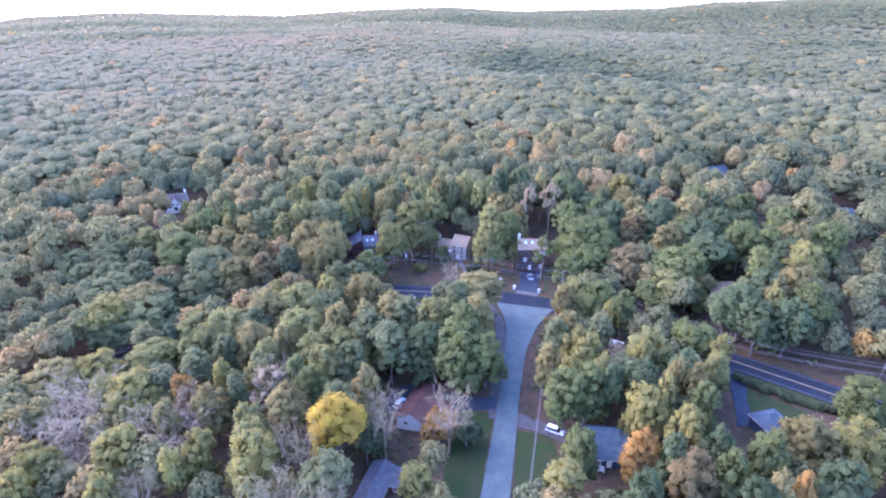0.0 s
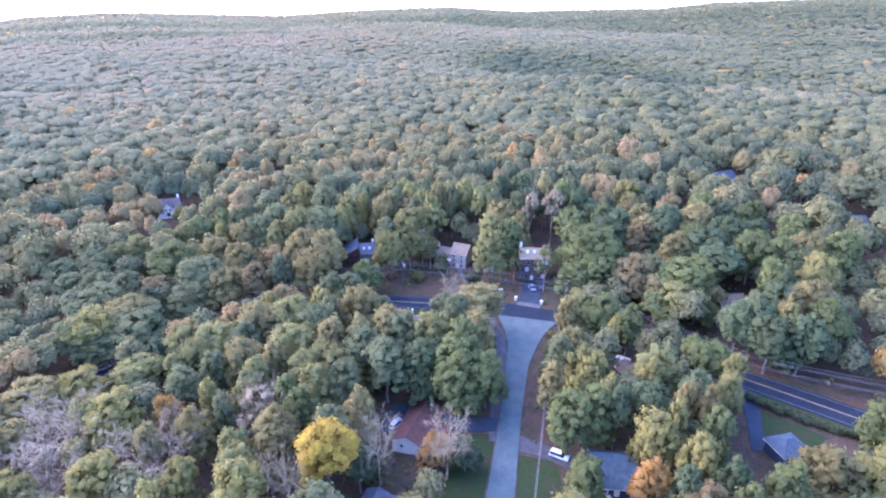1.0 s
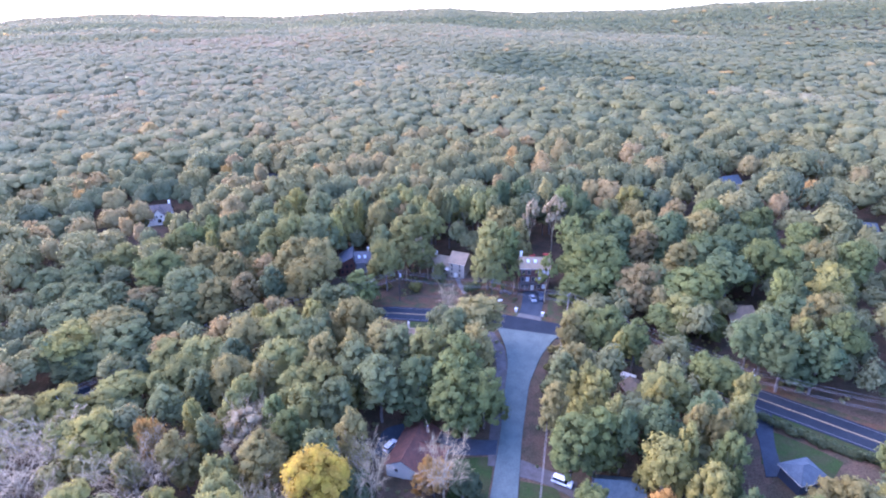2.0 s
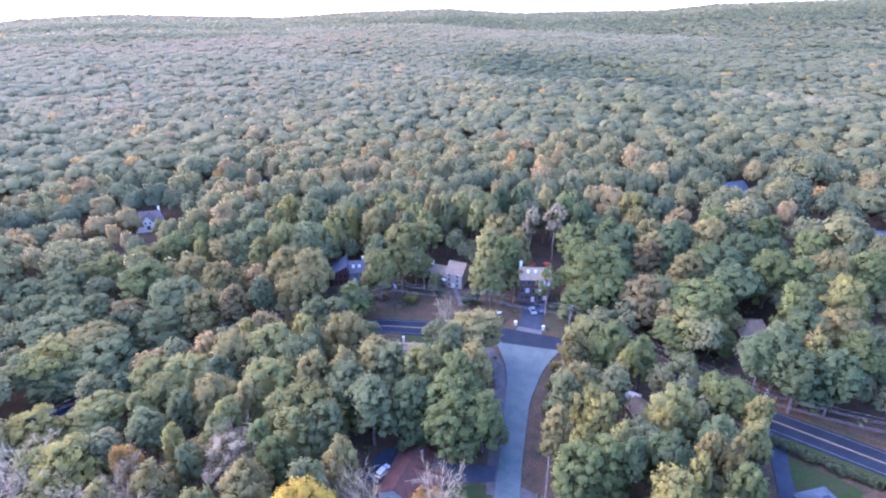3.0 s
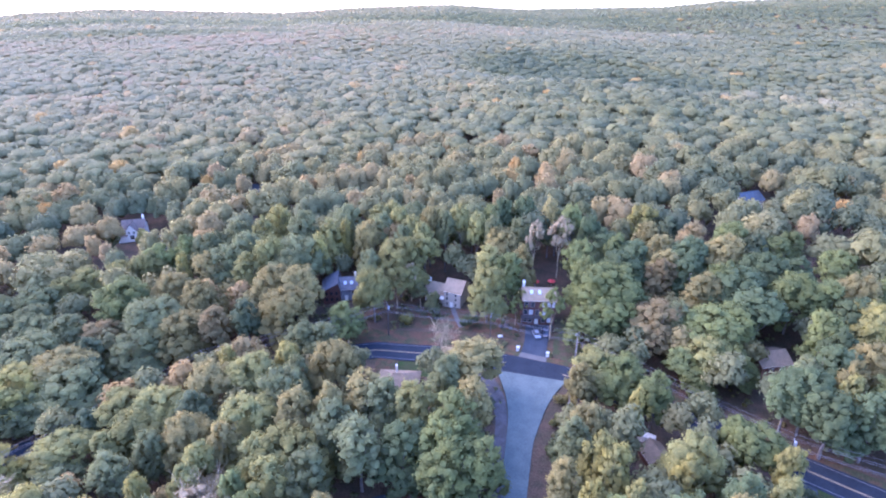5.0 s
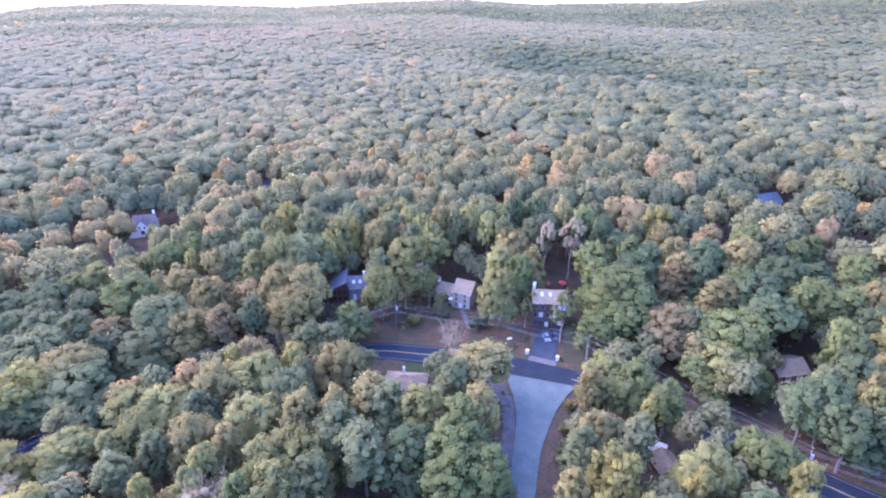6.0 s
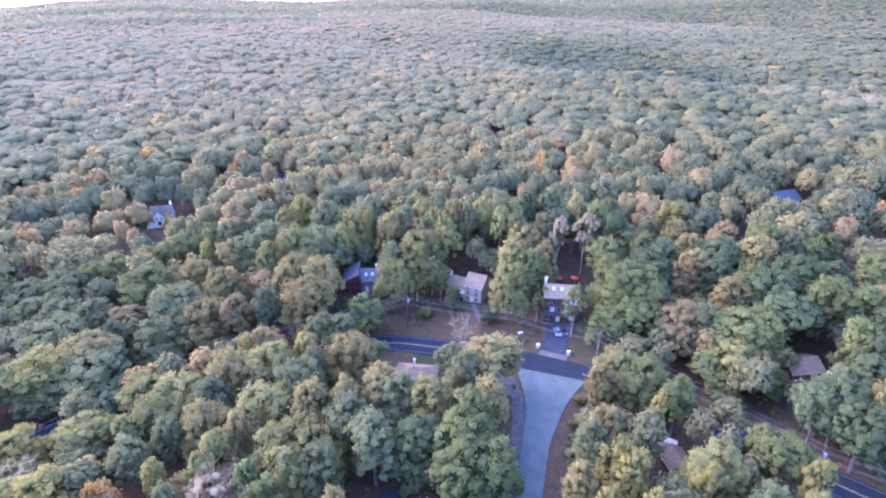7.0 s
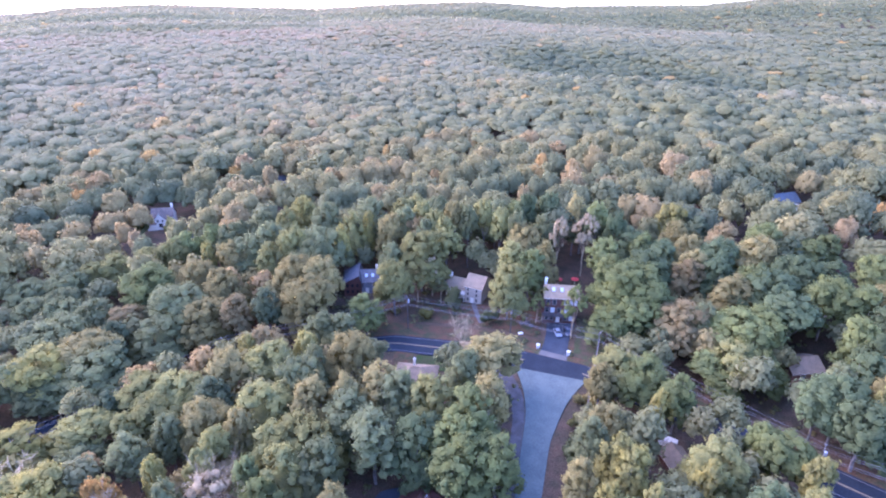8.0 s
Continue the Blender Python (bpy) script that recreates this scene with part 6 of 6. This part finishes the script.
for (x0, y0, t0), (x1, y1, t1) in zip(SIDE_LINE, SIDE_LINE[1:]):
    for u, dz, r in ((0.0, -0.4, 0.035), (0.25, -1.4, 0.045)):
        sagging("cable", (x0 + u, y0, ground(x0, y0) + t0 + dz), (x1 + u, y1, ground(x1, y1) + t1 + dz), r, 0.6, "weathered overhead cable along the side road").data.materials[0] = COMM_CABLE
bm = bmesh.new()
tube(bm, (17.6, 83.4, 7.15), (18.1, 85.4, 7.15), 0.2, 0.2, 10)
case = new("splice_case", bpy.data.meshes.new("splice_case"))
bm.to_mesh(case.data)
bm.free()
case.data.materials.append(WHITE)
tagged(case, "white cable splice case hung on the overhead cable", "splice case")


# ---- yard things ----
def thing(name, bm, mat, x, y, z, turn, label, category, group=""):
    me = bpy.data.meshes.new(name)
    bm.to_mesh(me)
    bm.free()
    me.materials.append(mat)
    ob = new(name, me)
    ob.matrix_basis = pose(x, y, z, 0, 0, turn)
    return tagged(ob, label, category, group)


def boulder(r, seed, flat=0.7):
    bm = bmesh.new()
    bmesh.ops.create_icosphere(bm, subdivisions=2, radius=r)
    for v in bm.verts:
        v.co *= 1 + 0.25 * noise.noise(v.co * 1.4 / r + Vector((seed, 0, 0)))
        v.co.z = max(v.co.z * flat, -0.3 * r)
    return bm


def gate_post(x, y):
    ob = new("gate_post")
    ob.matrix_basis = pose(x, y, ground(x, y), 0, 0, -20)
    tagged(ob, "white painted stone post at the driveway mouth", "post", "driveway posts")
    part("shaft", boxed(-0.42, -0.42, -0.2, 0.42, 0.42, 1.35, bevel=0.05), STONE, ob)
    part("cap", boxed(-0.52, -0.52, 1.35, 0.52, 0.52, 1.52, bevel=0.05), STONE, ob)


gate_post(26.6, 182.4)
gate_post(35.2, 179.0)


def garden_umbrella(x, y, turn):
    ob = new("garden_umbrella")
    ob.matrix_basis = pose(x, y, ground(x, y), 0, 0, turn)
    tagged(ob, "open red garden umbrella behind the house", "umbrella", "garden umbrellas")
    bm = bmesh.new()
    bmesh.ops.create_cone(bm, cap_ends=False, segments=8, radius1=1.5, radius2=0.05, depth=0.6, matrix=Matrix.Translation((0, 0, 2.3)))
    bmesh.ops.solidify(bm, geom=bm.faces, thickness=0.03)
    part("canopy", bm, RED, ob)
    bm = bmesh.new()
    tube(bm, (0, 0, 0), (0, 0, 2.55), 0.035, 0.03, 8)
    part("pole", bm, METAL_GREY, ob)
    bm = bmesh.new()
    tube(bm, (0, 0, 0), (0, 0, 0.12), 0.35, 0.3, 12)
    part("base", bm, CONCRETE, ob)


garden_umbrella(37.3, 220.4, 0)
garden_umbrella(43.2, 220.4, 20)
thing("gas_tank", tube(bmesh.new(), (-0.7, 0, 0.6), (0.7, 0, 0.6), 0.38, 0.38, 14), WHITE, 21.8, 189.7, ground(21.8, 189.7) - 0.2, 10, "white gas tank on the front yard", "tank")
thing("gas_tank", tube(bmesh.new(), (-0.8, 0, 0.7), (0.8, 0, 0.7), 0.45, 0.45, 14), WHITE, 32.4, 216.6, ground(32.4, 216.6) - 0.2, 60, "white gas tank behind the brown house", "tank")
thing("boulder", boulder(0.7, 3), STONE, 42.9, 187.4, ground(42.9, 187.4) + 0.1, 0, "pale boulder on the green lawn", "boulder", "boulders")
for k, (x, y) in enumerate(((22.6, 195.2), (24.4, 196.0), (25.6, 194.4), (23.4, 197.4))):
    thing("boulder", boulder(0.8 + 0.15 * (k % 2), 7 + k), GRAVEL, x, y, ground(x, y) + 0.1, 40 * k, "grey boulder in the front yard bed", "boulder", "boulders")
for x, y in ((24.9, 98.0), (25.7, 96.6)):
    thing("stone_ornament", boulder(0.38, x), ROOF_TAN, x, y, ground(x, y) + 0.15, 0, "small tan stone on the front lawn", "stone")
thing("utility_box", boxed(-0.4, -0.35, 0, 0.4, 0.35, 0.9, bevel=0.04), WHITE, 16.8, 90.6, ground(16.8, 90.6) + 0.05, 20, "small white utility box on the grass", "box")

pile = new("covered_woodpile")
pile.matrix_basis = pose(74.0, 203.0, ground(74.0, 203.0), 0, 0, 25)
tagged(pile, "firewood stack covered with a blue tarpaulin", "woodpile")
bm = boxed(-1.7, -0.7, 0.9, 1.7, 0.7, 1.45, bevel=0.15)
part("tarpaulin", bm, BLUE, pile, "blue tarpaulin")
for k in range(9):
    for j in range(3):
        part("log", tube(bmesh.new(), (-1.5 + 0.37 * k, -0.6, 0.17 + 0.3 * j), (-1.5 + 0.37 * k, 0.6, 0.17 + 0.3 * j), 0.16, 0.15, 7), BARK, pile)

trailer = new("trailer")
trailer.matrix_basis = pose(53.4, 143.2, ground(53.4, 143.2), 0, 0, -32)
tagged(trailer, "white box trailer parked under the trees", "trailer")
part("body", boxed(-2.0, -0.95, 0.5, 2.0, 0.95, 2.4, bevel=0.06), WHITE, trailer)
for s in (-1, 1):
    part("wheel", tube(bmesh.new(), (0, s * 0.98, 0.36), (0, s * 1.16, 0.36), 0.36, 0.36, 14), RUBBER, trailer)
part("drawbar", boxed(2.0, -0.06, 0.45, 3.2, 0.06, 0.57), METAL_GREY, trailer)

lamp = new("lamp_post")
lamp.matrix_basis = pose(-68.7, 199.0, ground(-68.7, 199.0))
tagged(lamp, "lit orange lamp on a short post", "lamp")
part("pole", tube(bmesh.new(), (0, 0, -0.2), (0, 0, 3.0), 0.06, 0.05, 8), CABLE, lamp)
bm = bmesh.new()
bmesh.ops.create_icosphere(bm, subdivisions=2, radius=0.28, matrix=Matrix.Translation((0, 0, 3.2)))
part("globe", bm, GLOW, lamp, "glowing orange globe")


def shrub_mesh(seed, long, wide, high, cards):
    """A clipped or loose mound of leaves along x."""
    rng = np.random.default_rng(seed)
    pieces = []
    n = max(3, int(long / wide * 2.4))
    for k in range(n):
        c = np.array([(k + 0.5) / n * long - long / 2 + rng.uniform(-0.2, 0.2), rng.uniform(-0.25, 0.25) * wide, high * rng.uniform(0.34, 0.5)])
        s = np.array([wide * 0.46, wide * 0.46, high * 0.46]) * rng.uniform(0.75, 1.2)
        pieces.append(blob(ICO1, c, s * 0.7, 1 + 0.1 * rng.normal(size=(12, 1))))
        m = random_dirs(rng, cards)
        m[:, 2] = np.where(m[:, 2] < -0.4, -m[:, 2], m[:, 2])
        pieces.append(leaf_tips(rng, c + m * s * rng.uniform(0.6, 1.15, (cards, 1)), unit(m + 0.5 * random_dirs(rng, cards)), unit(m + 0.3 * random_dirs(rng, cards)), 0.3))
    return joined(pieces)


def shrub(x, y, turn, seed, long, wide, high, tone, name, label):
    ob = new(name, leafy(name, shrub_mesh(seed, long, wide, high, 110), LEAF[tone]))
    ob.matrix_basis = pose(x, y, ground(x, y) - 0.05, 0, 0, turn)
    return tagged(ob, label, name)


shrub(89.4, 118.4, -40, 1, 22.0, 2.8, 2.3, "dark", "hedge", "dark green clipped hedge beside the main road")
shrub(102.0, 107.6, -43, 2, 12.0, 2.8, 2.2, "dark", "hedge", "dark green clipped hedge beside the main road")
shrub(12.2, 195.8, 5, 3, 5.6, 4.6, 5.4, "dark", "shrub", "dark green evergreen shrub before the cream house")
shrub(-9.0, 200.0, 30, 4, 4.6, 4.0, 5.0, "yellow", "shrub", "yellow-leaved shrub in the front yard")
shrub(-20.0, 203.0, 10, 5, 3.0, 2.6, 2.4, "tan", "shrub", "brown-leaved shrub at the wood's edge")
for k, (x, y, wide, high, tone) in enumerate(((36.4, 158.6, 3.4, 3.0, "tan"), (32.8, 150.0, 3.0, 2.8, "light"), (29.6, 141.0, 2.8, 2.6, "green"))):
    shrub(x, y, 40 * k, 20 + k, wide * 1.3, wide, high, tone, "shrub", "loose roadside shrub turning yellow and brown")
shrub(42.0, 191.5, 10, 8, 4.0, 1.6, 1.2, "green", "shrub", "low green shrub by the lawn")
